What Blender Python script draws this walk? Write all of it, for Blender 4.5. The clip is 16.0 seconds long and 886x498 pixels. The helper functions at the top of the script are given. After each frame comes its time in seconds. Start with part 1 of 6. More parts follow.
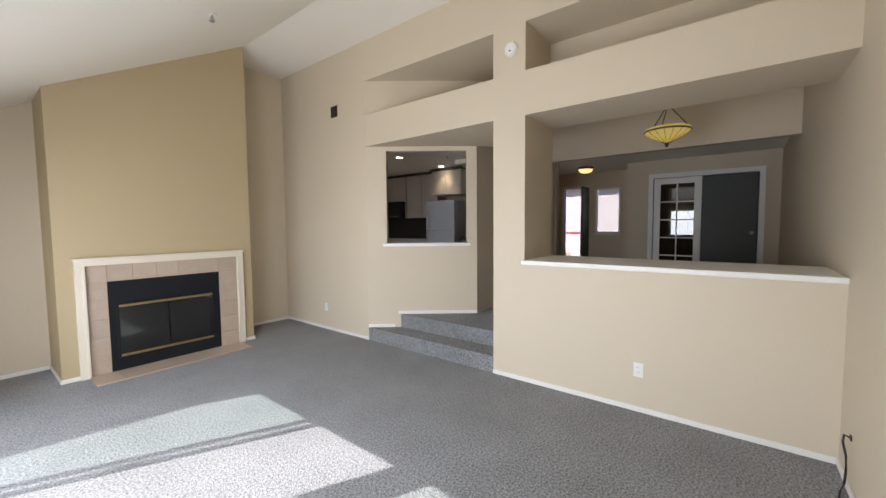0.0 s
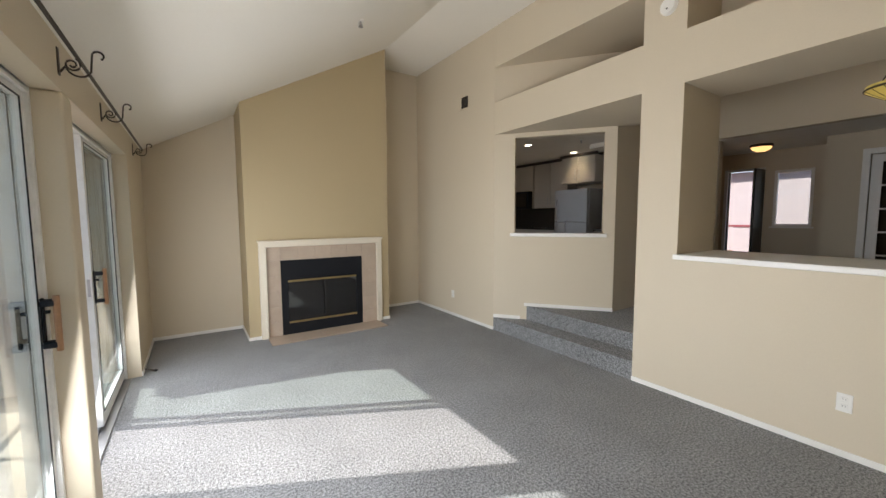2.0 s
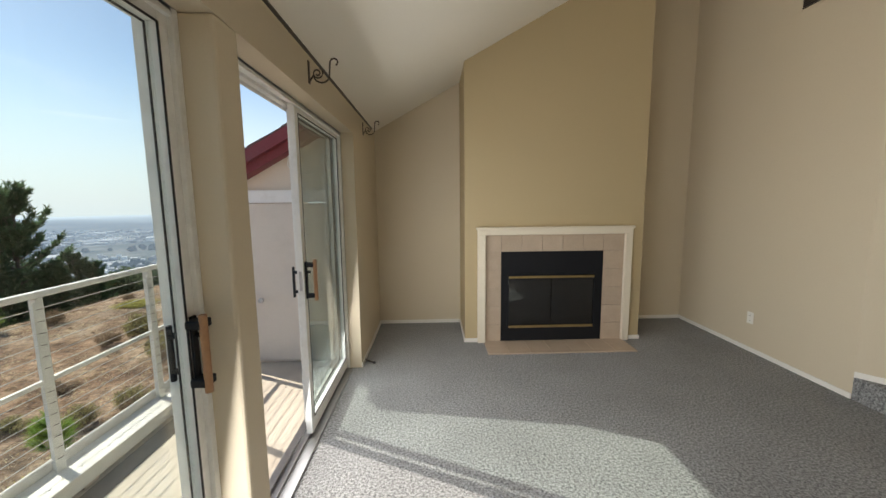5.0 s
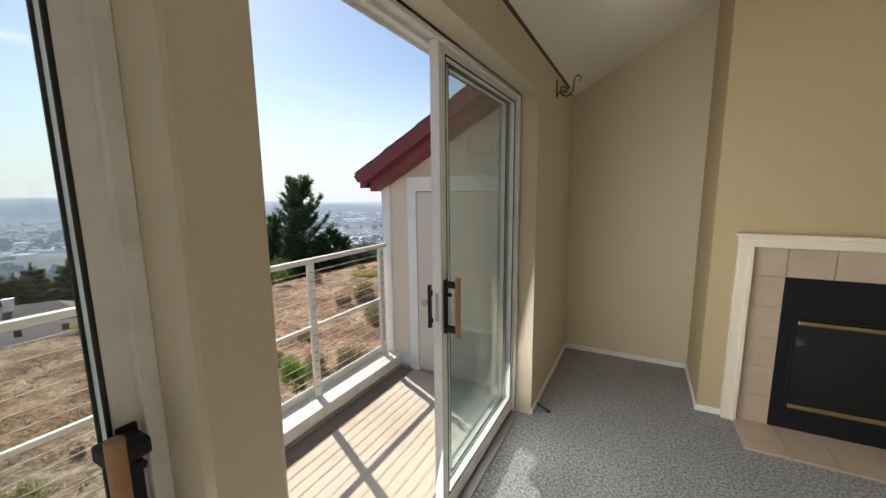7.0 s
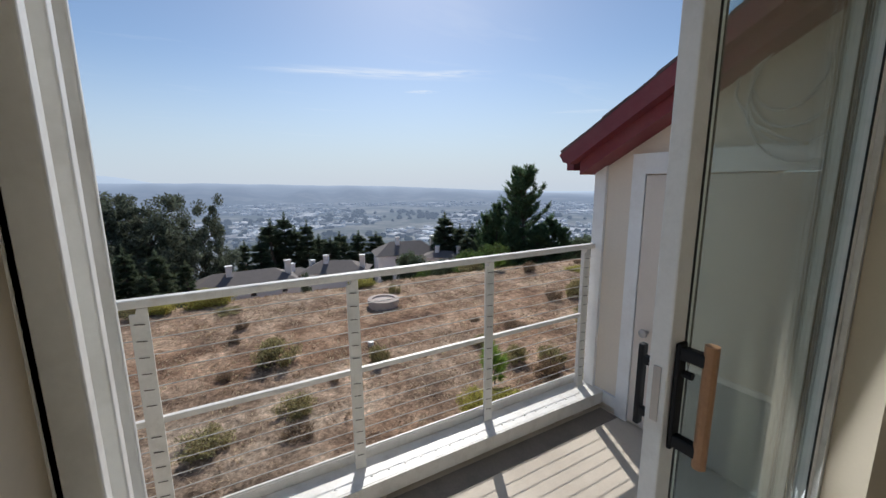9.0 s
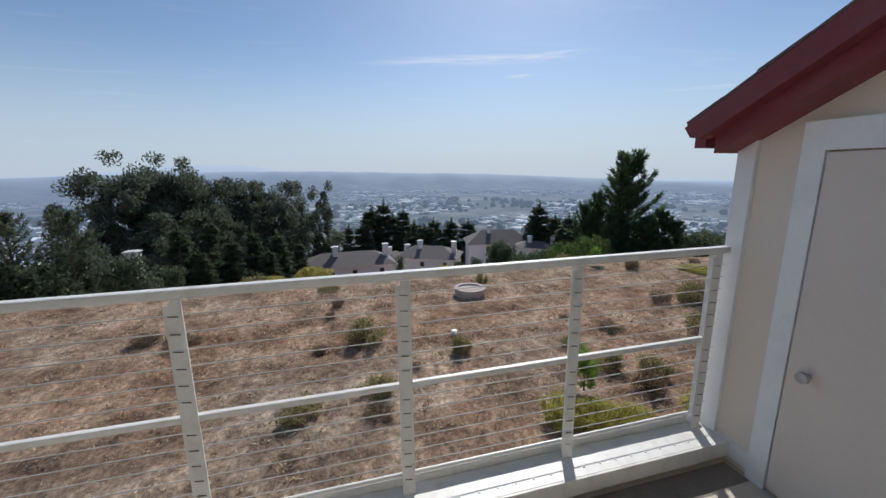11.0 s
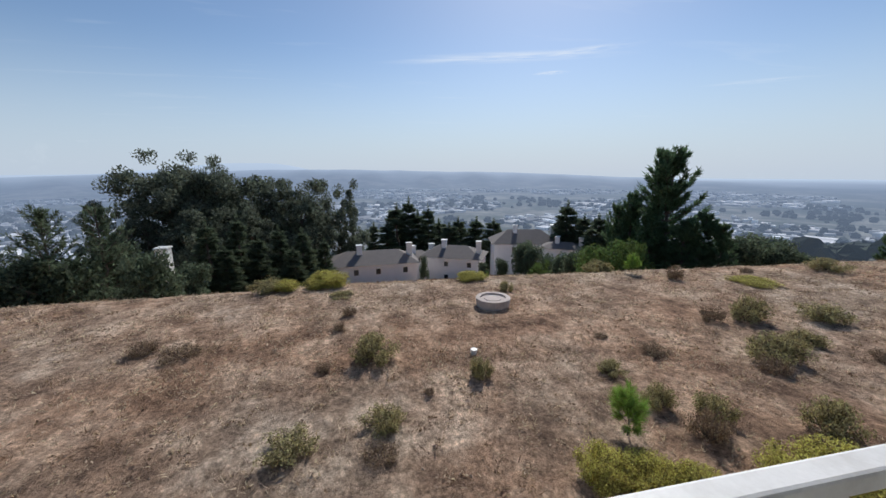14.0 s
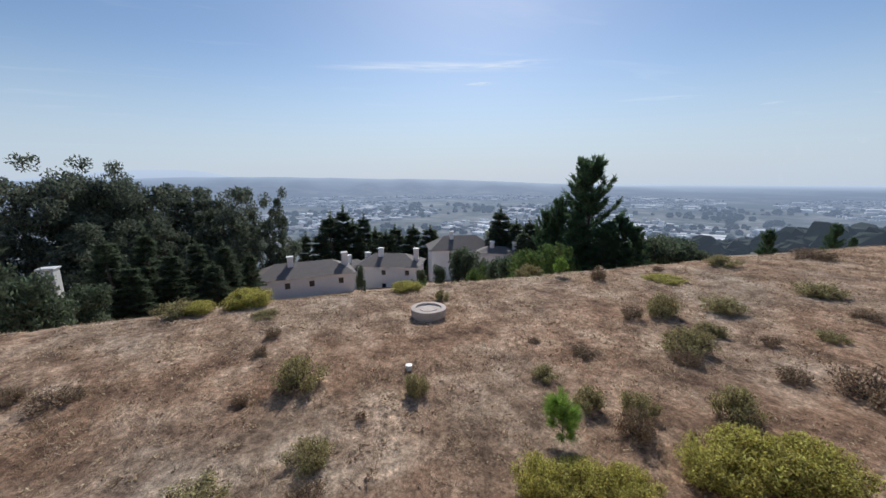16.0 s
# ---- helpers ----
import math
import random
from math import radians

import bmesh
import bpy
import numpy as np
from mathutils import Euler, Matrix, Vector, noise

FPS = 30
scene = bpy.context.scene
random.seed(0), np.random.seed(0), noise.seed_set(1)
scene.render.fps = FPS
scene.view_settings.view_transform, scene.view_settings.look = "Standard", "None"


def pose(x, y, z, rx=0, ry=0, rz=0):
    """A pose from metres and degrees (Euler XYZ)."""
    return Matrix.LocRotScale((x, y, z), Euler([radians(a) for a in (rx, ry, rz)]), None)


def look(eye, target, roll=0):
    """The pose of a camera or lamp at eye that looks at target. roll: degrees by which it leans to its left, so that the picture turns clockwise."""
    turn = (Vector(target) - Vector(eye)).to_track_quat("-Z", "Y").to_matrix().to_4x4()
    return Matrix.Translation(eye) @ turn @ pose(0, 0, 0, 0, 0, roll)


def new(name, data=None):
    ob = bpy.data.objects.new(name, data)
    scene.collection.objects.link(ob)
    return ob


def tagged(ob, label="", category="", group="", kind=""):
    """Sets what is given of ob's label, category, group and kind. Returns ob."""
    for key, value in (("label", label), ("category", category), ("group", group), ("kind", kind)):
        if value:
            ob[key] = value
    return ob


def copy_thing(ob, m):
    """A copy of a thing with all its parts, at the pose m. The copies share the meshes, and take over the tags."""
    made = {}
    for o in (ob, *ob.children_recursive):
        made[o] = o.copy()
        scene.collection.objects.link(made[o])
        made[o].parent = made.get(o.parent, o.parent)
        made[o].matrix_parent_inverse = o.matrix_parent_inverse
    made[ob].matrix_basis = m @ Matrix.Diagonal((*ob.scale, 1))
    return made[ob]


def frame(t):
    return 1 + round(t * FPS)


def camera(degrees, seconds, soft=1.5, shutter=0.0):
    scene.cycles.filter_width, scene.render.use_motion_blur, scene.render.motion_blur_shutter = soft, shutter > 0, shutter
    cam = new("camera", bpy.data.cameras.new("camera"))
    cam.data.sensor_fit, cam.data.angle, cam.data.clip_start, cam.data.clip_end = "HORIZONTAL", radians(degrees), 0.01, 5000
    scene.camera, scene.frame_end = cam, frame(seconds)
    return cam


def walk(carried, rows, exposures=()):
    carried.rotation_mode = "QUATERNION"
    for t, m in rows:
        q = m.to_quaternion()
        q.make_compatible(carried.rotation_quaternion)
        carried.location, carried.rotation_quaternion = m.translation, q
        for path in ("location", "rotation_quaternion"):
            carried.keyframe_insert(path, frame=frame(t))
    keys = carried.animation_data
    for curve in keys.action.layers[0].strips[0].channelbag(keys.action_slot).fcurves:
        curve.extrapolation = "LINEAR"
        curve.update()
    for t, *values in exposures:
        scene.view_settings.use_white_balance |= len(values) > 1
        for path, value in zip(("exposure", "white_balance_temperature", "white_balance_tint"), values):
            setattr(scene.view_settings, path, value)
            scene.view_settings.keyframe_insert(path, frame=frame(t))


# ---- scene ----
cam = camera(99.0, 16.0)
PATH = [
    (0, (0.014, -0.031, 1.517), (1.589, 1.195, 1.393), -0.5),
    (0.5, (0.029, -0.037, 1.514), (1.507, 1.304, 1.388), -0.4),
    (1, (0.02, -0.045, 1.505), (1.382, 1.414, 1.375), -0.4),
    (1.5, (0.018, -0.042, 1.5), (1.254, 1.523, 1.355), -0.4),
    (2, (0.043, 0.058, 1.484), (1.144, 1.72, 1.322), -0.3),
    (2.5, (0.079, 0.231, 1.498), (1.042, 1.975, 1.326), -0.3),
    (3, (0.096, 0.352, 1.493), (0.93, 2.16, 1.308), -0.3),
    (3.5, (0.135, 0.517, 1.483), (0.8, 2.391, 1.268), -0.3),
    (4, (0.185, 0.755, 1.493), (0.654, 2.686, 1.259), -0.4),
    (6.5, (0.252, 1.976, 1.485), (-0.407, 3.84, 1.189), -0.7),
    (7, (0.164, 2.2, 1.493), (-0.758, 3.949, 1.192), -0.6),
    (7.5, (0.105, 2.38, 1.476), (-1.064, 3.974, 1.17), -0.6),
    (8, (0.051, 2.572, 1.464), (-1.366, 3.952, 1.165), -0.6),
    (8.5, (-0.031, 2.676, 1.455), (-1.648, 3.81, 1.14), -0.8),
    (9, (-0.152, 2.789, 1.449), (-1.869, 3.757, 1.107), -0.4),
    (9.5, (-0.232, 2.871, 1.441), (-2.008, 3.717, 1.083), -0.4),
    (12, (-0.722, 3.129, 1.419), (-2.636, 3.527, 0.999), -0.5),
    (12.5, (-0.949, 3.177, 1.448), (-2.865, 3.563, 1.026), -0.5),
    (13, (-1.16, 3.232, 1.45), (-3.078, 3.616, 1.034), -0.4),
    (13.5, (-1.331, 3.364, 1.454), (-3.249, 3.749, 1.037), -0.5),
    (14, (-1.549, 3.482, 1.427), (-3.468, 3.871, 1.02), -0.4),
    (14.5, (-1.715, 3.572, 1.428), (-3.634, 3.97, 1.031), -0.4),
    (15, (-1.815, 3.647, 1.443), (-3.72, 4.117, 1.056), -0.4),
    (15.5, (-1.836, 3.72, 1.441), (-3.71, 4.305, 1.059), -0.4),
    (16, (-1.838, 3.74, 1.459), (-3.673, 4.444, 1.085), -0.5),
]
walk(cam, [(t, look(eye, target, roll)) for t, eye, target, roll in PATH],
     exposures=[(0, 1.1, 6300, 14), (1.5, 0.92, 6420, 13), (3.0, 0.7, 6900, 10), (4.2, 0.56, 7050, 10), (6.5, 0.42, 7150, 10), (7.5, 0.32, 7150, 10), (8.5, -0.05, 6500, 10), (9.5, -0.25, 6350, 10), (12.0, -0.32, 6150, 10), (13.0, -0.32, 6150, 10), (14.5, -0.22, 6300, 10), (16, -0.22, 6300, 10)])

# ---- world, sun, large lights ----
SUN_AZ = (-0.898, 0.440)
SUN_EL = radians(38.5)
world = bpy.data.worlds.new("sky")
scene.world = world
world.use_nodes = True
wn = world.node_tree
sky = wn.nodes.new("ShaderNodeTexSky")
sky.sky_type = "NISHITA"
sky.sun_disc = False
sky.sun_elevation = SUN_EL
sky.sun_rotation = math.atan2(SUN_AZ[0], SUN_AZ[1])
sky.altitude = 150.0
sky.air_density = 1.0
sky.dust_density = 0.4
sky.ozone_density = 3.0
wco = wn.nodes.new("ShaderNodeTexCoord")
wsep = wn.nodes.new("ShaderNodeSeparateXYZ")
wn.links.new(wco.outputs["Generated"], wsep.inputs[0])
# pale haze low over the horizon, all the way round
whz = wn.nodes.new("ShaderNodeMapRange")
whz.interpolation_type = "SMOOTHSTEP"
whz.inputs["From Min"].default_value, whz.inputs["From Max"].default_value = -0.02, 0.30
whz.inputs["To Min"].default_value, whz.inputs["To Max"].default_value = 0.92, 0.0
wn.links.new(wsep.outputs[2], whz.inputs["Value"])
wmix = wn.nodes.new("ShaderNodeMix")
wmix.data_type = "RGBA"
wmix.inputs[7].default_value = (5.6, 6.5, 7.6, 1)
wn.links.new(whz.outputs[0], wmix.inputs[0])
wn.links.new(sky.outputs[0], wmix.inputs[6])
# thin streaks of high cloud
wup = wn.nodes.new("ShaderNodeMath")
wup.operation = "MAXIMUM"
wup.inputs[1].default_value = 0.06
wn.links.new(wsep.outputs[2], wup.inputs[0])
wdiv = wn.nodes.new("ShaderNodeVectorMath")
wdiv.operation = "DIVIDE"
wcmb = wn.nodes.new("ShaderNodeCombineXYZ")
for i in range(3):
    wn.links.new(wup.outputs[0], wcmb.inputs[i])
wn.links.new(wco.outputs["Generated"], wdiv.inputs[0])
wn.links.new(wcmb.outputs[0], wdiv.inputs[1])
wmap = wn.nodes.new("ShaderNodeMapping")
wmap.inputs["Rotation"].default_value = (0, 0, radians(12))
wmap.inputs["Scale"].default_value = (1.9, 0.45, 1.0)
wn.links.new(wdiv.outputs[0], wmap.inputs["Vector"])
wns = wn.nodes.new("ShaderNodeTexNoise")
wns.inputs["Scale"].default_value = 1.3
wns.inputs["Detail"].default_value = 7
wns.inputs["Roughness"].default_value = 0.6
wns.inputs["Distortion"].default_value = 0.4
wn.links.new(wmap.outputs[0], wns.inputs["Vector"])
wcl = wn.nodes.new("ShaderNodeMapRange")
wcl.inputs["From Min"].default_value, wcl.inputs["From Max"].default_value = 0.60, 0.84
wcl.inputs["To Max"].default_value = 0.16
wn.links.new(wns.outputs[0], wcl.inputs["Value"])


def wisp(base, bearing, height, half_along, half_across, lean, strength):
    """One thin drawn-out cloud on the high cloud plane, ragged by noise; returns the added cover."""
    reach_out = 1 / math.tan(radians(height))
    a = radians(bearing)
    mp = wn.nodes.new("ShaderNodeMapping")
    mp.vector_type = "TEXTURE"
    mp.inputs["Location"].default_value = (-reach_out * math.sin(a), reach_out * math.cos(a), 1)
    mp.inputs["Rotation"].default_value = (0, 0, a + radians(lean))
    mp.inputs["Scale"].default_value = (half_along, half_across, 1)
    wn.links.new(wdiv.outputs[0], mp.inputs["Vector"])
    ln = wn.nodes.new("ShaderNodeVectorMath")
    ln.operation = "LENGTH"
    wn.links.new(mp.outputs[0], ln.inputs[0])
    fade = wn.nodes.new("ShaderNodeMapRange")
    fade.interpolation_type = "SMOOTHSTEP"
    fade.inputs["From Min"].default_value, fade.inputs["From Max"].default_value = 1.0, 0.0
    fade.inputs["To Min"].default_value, fade.inputs["To Max"].default_value = 0.0, strength
    wn.links.new(ln.outputs["Value"], fade.inputs["Value"])
    rag = wn.nodes.new("ShaderNodeTexNoise")
    rag.inputs["Scale"].default_value = 1.6
    rag.inputs["Detail"].default_value = 6
    rag.inputs["Distortion"].default_value = 0.8
    wn.links.new(mp.outputs[0], rag.inputs["Vector"])
    torn = wn.nodes.new("ShaderNodeMapRange")
    torn.inputs["From Min"].default_value, torn.inputs["From Max"].default_value = 0.36, 0.62
    wn.links.new(rag.outputs[0], torn.inputs["Value"])
    mul = wn.nodes.new("ShaderNodeMath")
    mul.operation = "MULTIPLY_ADD"
    mul.use_clamp = True
    wn.links.new(fade.outputs[0], mul.inputs[0])
    wn.links.new(torn.outputs[0], mul.inputs[1])
    wn.links.new(base, mul.inputs[2])
    return mul.outputs[0]


cover = wcl.outputs[0]
for w in ((70.0, 14.9, 1.30, 0.24, 3, 0.75), (63.5, 12.7, 0.24, 0.12, 0, 0.8), (59.5, 15.0, 0.55, 0.16, -6, 0.6), (40.2, 9.4, 0.75, 0.22, 14, 0.35), (29.2, 7.7, 0.22, 0.16, 0, 0.45)):
    cover = wisp(cover, *w)
wmix2 = wn.nodes.new("ShaderNodeMix")
wmix2.data_type = "RGBA"
wmix2.inputs[7].default_value = (8.5, 9.0, 9.6, 1)
wn.links.new(cover, wmix2.inputs[0])
wn.links.new(wmix.outputs[2], wmix2.inputs[6])
wn.links.new(wmix2.outputs[2], wn.nodes["Background"].inputs[0])
wn.nodes["Background"].inputs[1].default_value = 0.11

sun_dir = Vector((SUN_AZ[0] * math.cos(SUN_EL), SUN_AZ[1] * math.cos(SUN_EL), math.sin(SUN_EL)))
sun = new("sun", bpy.data.lights.new("sun", "SUN"))
sun.data.energy = 4.6
sun.data.angle = radians(0.53)
sun.data.color = (1.0, 0.96, 0.90)
sun.matrix_world = look((sun_dir * 30)[:], (0, 0, 0))


def sky_lamp(name, x, y, z, sy, sz, watts, color):
    lamp = new(name, bpy.data.lights.new(name, "AREA"))
    lamp.data.shape = "RECTANGLE"
    lamp.data.size, lamp.data.size_y = sy, sz
    lamp.data.energy = watts
    lamp.data.color = color
    lamp.matrix_world = look((x, y, z), (x + 1, y, z - 0.18))
    return lamp


sky_lamp("skylight_door_a", -0.425, 1.55, 1.05, 1.8, 1.9, 40, (0.93, 0.96, 1.0))
sky_lamp("skylight_door_b", -0.425, 3.60, 1.05, 1.8, 1.9, 22, (0.93, 0.96, 1.0))

# ---- materials ----


def material(name):
    m = bpy.data.materials.new(name)
    m.use_nodes = True
    return m, m.node_tree, m.node_tree.nodes["Principled BSDF"]


def paint(name, color, rough=0.6, vary=0.06, scale=3.0, fine=60.0, bump=0.15, metal=0.0, dist=0.002, dirt=None, spec=0.5, island=0.0, random_tint=0.0):
    """A painted, plastered or mineral surface: two scales of tone and a fine relief."""
    m, nt, b = material(name)
    n = nt.nodes
    co = n.new("ShaderNodeTexCoord")
    geo = n.new("ShaderNodeNewGeometry")
    big = n.new("ShaderNodeTexNoise")
    big.inputs["Scale"].default_value = scale
    big.inputs["Detail"].default_value = 5
    sm = n.new("ShaderNodeTexNoise")
    sm.inputs["Scale"].default_value = fine
    sm.inputs["Detail"].default_value = 4
    nt.links.new(geo.outputs["Position"], big.inputs["Vector"])
    nt.links.new(geo.outputs["Position"], sm.inputs["Vector"])
    add = n.new("ShaderNodeMath")
    add.operation = "ADD"
    nt.links.new(big.outputs[0], add.inputs[0])
    nt.links.new(sm.outputs[0], add.inputs[1])
    mr = n.new("ShaderNodeMapRange")
    mr.inputs["From Min"].default_value = 0.6
    mr.inputs["From Max"].default_value = 1.4
    mr.inputs["To Min"].default_value = 1 - vary
    mr.inputs["To Max"].default_value = 1 + vary
    nt.links.new(add.outputs[0], mr.inputs["Value"])
    val = mr.outputs[0]
    if random_tint:
        info = n.new("ShaderNodeObjectInfo")
        r2 = n.new("ShaderNodeMapRange")
        r2.inputs["To Min"].default_value = 1 - random_tint
        r2.inputs["To Max"].default_value = 1 + random_tint
        nt.links.new(info.outputs["Random"], r2.inputs["Value"])
        mul = n.new("ShaderNodeMath")
        mul.operation = "MULTIPLY"
        nt.links.new(val, mul.inputs[0])
        nt.links.new(r2.outputs[0], mul.inputs[1])
        val = mul.outputs[0]
    if island:
        r3 = n.new("ShaderNodeMapRange")
        r3.inputs["To Min"].default_value = 1 - island
        r3.inputs["To Max"].default_value = 1 + island
        nt.links.new(geo.outputs["Random Per Island"], r3.inputs["Value"])
        mul = n.new("ShaderNodeMath")
        mul.operation = "MULTIPLY"
        nt.links.new(val, mul.inputs[0])
        nt.links.new(r3.outputs[0], mul.inputs[1])
        val = mul.outputs[0]
    hsv = n.new("ShaderNodeHueSaturation")
    hsv.inputs["Color"].default_value = (*color, 1)
    nt.links.new(val, hsv.inputs["Value"])
    col = hsv.outputs[0]
    if dirt:
        tone, amount, dscale = dirt
        dn = n.new("ShaderNodeTexNoise")
        dn.inputs["Scale"].default_value = dscale
        dn.inputs["Detail"].default_value = 8
        dn.inputs["Roughness"].default_value = 0.65
        nt.links.new(geo.outputs["Position"], dn.inputs["Vector"])
        dr = n.new("ShaderNodeMapRange")
        dr.inputs["From Min"].default_value = 0.48
        dr.inputs["From Max"].default_value = 0.72
        dr.inputs["To Max"].default_value = amount
        nt.links.new(dn.outputs[0], dr.inputs["Value"])
        mix = n.new("ShaderNodeMix")
        mix.data_type = "RGBA"
        nt.links.new(dr.outputs[0], mix.inputs[0])
        nt.links.new(col, mix.inputs[6])
        mix.inputs[7].default_value = (*tone, 1)
        col = mix.outputs[2]
    nt.links.new(col, b.inputs["Base Color"])
    rr = n.new("ShaderNodeMapRange")
    rr.inputs["To Min"].default_value = max(rough - 0.08, 0.02)
    rr.inputs["To Max"].default_value = min(rough + 0.08, 1)
    nt.links.new(big.outputs[0], rr.inputs["Value"])
    nt.links.new(rr.outputs[0], b.inputs["Roughness"])
    b.inputs["Metallic"].default_value = metal
    b.inputs["Specular IOR Level"].default_value = spec
    if bump:
        bp = n.new("ShaderNodeBump")
        bp.inputs["Strength"].default_value = bump
        bp.inputs["Distance"].default_value = dist
        nt.links.new(sm.outputs[0], bp.inputs["Height"])
        nt.links.new(bp.outputs[0], b.inputs["Normal"])
    return m


WALL = paint("wall_paint", (0.62, 0.535, 0.405), 0.65, 0.025, 1.2, 110, 0.22, dist=0.0015)
ACCENT = paint("accent_paint", (0.47, 0.375, 0.225), 0.65, 0.025, 1.2, 110, 0.22, dist=0.0015)
CEIL = paint("ceiling_paint", (0.87, 0.83, 0.75), 0.8, 0.02, 1.5, 90, 0.3, dist=0.002)
TRIM = paint("white_trim", (0.80, 0.78, 0.74), 0.4, 0.03, 4, 80, 0.05)
BOARD = paint("white_exterior_boards", (0.86, 0.86, 0.87), 0.5, 0.03, 4, 60, 0.15, dirt=((0.55, 0.52, 0.48), 0.25, 7))
RAIL = paint("white_rail_paint", (0.78, 0.76, 0.72), 0.45, 0.05, 5, 120, 0.15, dirt=((0.42, 0.38, 0.32), 0.35, 14))
FRAMES = paint("door_frame_paint", (0.80, 0.80, 0.78), 0.45, 0.04, 4, 120, 0.05, dirt=((0.38, 0.35, 0.30), 0.3, 9))
SIDING = paint("closet_siding", (0.75, 0.67, 0.58), 0.75, 0.04, 2.5, 70, 0.4, dist=0.003)
CLOSET = paint("closet_door_paint", (0.72, 0.645, 0.585), 0.6, 0.03, 3, 60, 0.1, dirt=((0.5, 0.44, 0.38), 0.2, 6))
RED = paint("red_fascia", (0.20, 0.035, 0.045), 0.55, 0.12, 3, 60, 0.2, dirt=((0.28, 0.12, 0.11), 0.35, 5))
SHINGLE = paint("roof_shingle", (0.16, 0.11, 0.10), 0.9, 0.25, 5, 90, 0.6, island=0.2)
RUBBER = paint("black_gasket", (0.012, 0.012, 0.013), 0.5, 0.1, 8, 80, 0.05)
IRON = paint("dark_iron", (0.085, 0.070, 0.058), 0.5, 0.2, 12, 90, 0.3, metal=0.6)
BLACK = paint("black_steel", (0.009, 0.010, 0.013), 0.55, 0.1, 8, 120, 0.1, spec=0.25)
BRASS = paint("aged_brass", (0.52, 0.40, 0.20), 0.32, 0.12, 18, 90, 0.1, metal=1.0)
SOOT = paint("sooty_firebox", (0.02, 0.019, 0.018), 0.9, 0.3, 5, 40, 0.5)
TILE = paint("fireplace_tile", (0.47, 0.375, 0.29), 0.42, 0.07, 9, 60, 0.1, dirt=((0.40, 0.30, 0.225), 0.5, 7), random_tint=0.05)
GROUT = paint("tile_grout", (0.38, 0.31, 0.25), 0.9, 0.08, 10, 80, 0.3)
PLASTIC = paint("white_plastic", (0.80, 0.78, 0.73), 0.35, 0.02, 8, 80, 0.0)
STEEL = paint("brushed_steel", (0.42, 0.42, 0.43), 0.32, 0.06, 4, 160, 0.05, metal=1.0)
MOULD = paint("cream_moulding", (0.74, 0.67, 0.55), 0.4, 0.03, 4, 80, 0.05)
FRIDGE = paint("dull_steel", (0.40, 0.40, 0.40), 0.45, 0.06, 4, 160, 0.05, metal=0.5)
NBWALL = paint("neighbour_stucco", (0.40, 0.345, 0.345), 0.9, 0.06, 2, 30, 0.3)
NBDOOR = paint("neighbour_garage", (0.29, 0.35, 0.38), 0.6, 0.04, 2, 30, 0.1)
CABINET = paint("white_cabinet", (0.50, 0.46, 0.40), 0.4, 0.03, 3, 60, 0.05)
COUNTER = paint("dark_granite", (0.05, 0.045, 0.04), 0.2, 0.4, 30, 150, 0.02)
DECK = paint("deck_coating", (0.60, 0.53, 0.44), 0.75, 0.06, 2.2, 90, 0.35, dist=0.003, dirt=((0.34, 0.28, 0.22), 0.55, 1.6))
GRIME = paint("dirty_gutter", (0.22, 0.19, 0.16), 0.85, 0.15, 4, 70, 0.4, dirt=((0.10, 0.085, 0.07), 0.7, 3.5))
CONCRETE = paint("grey_concrete", (0.55, 0.46, 0.40), 0.9, 0.1, 5, 60, 0.5, dirt=((0.28, 0.24, 0.20), 0.5, 4))
WOODGRIP = paint("wooden_grip", (0.36, 0.19, 0.095), 0.5, 0.15, 20, 120, 0.2)
STUCCO = paint("house_stucco", (0.83, 0.82, 0.82), 0.85, 0.05, 1.0, 20, 0.2, dist=0.01)
GREYROOF = paint("house_roof", (0.19, 0.165, 0.15), 0.9, 0.15, 1.0, 9, 0.3, dist=0.02)
CABLE = paint("grey_cable", (0.55, 0.53, 0.50), 0.6, 0.1, 8, 90, 0.0)
DARKWIN = paint("dark_window", (0.03, 0.035, 0.045), 0.12, 0.1, 2, 10, 0.0)
DARK_PANEL = paint("dark_panel", (0.045, 0.05, 0.045), 0.5, 0.1, 2, 30, 0.1)


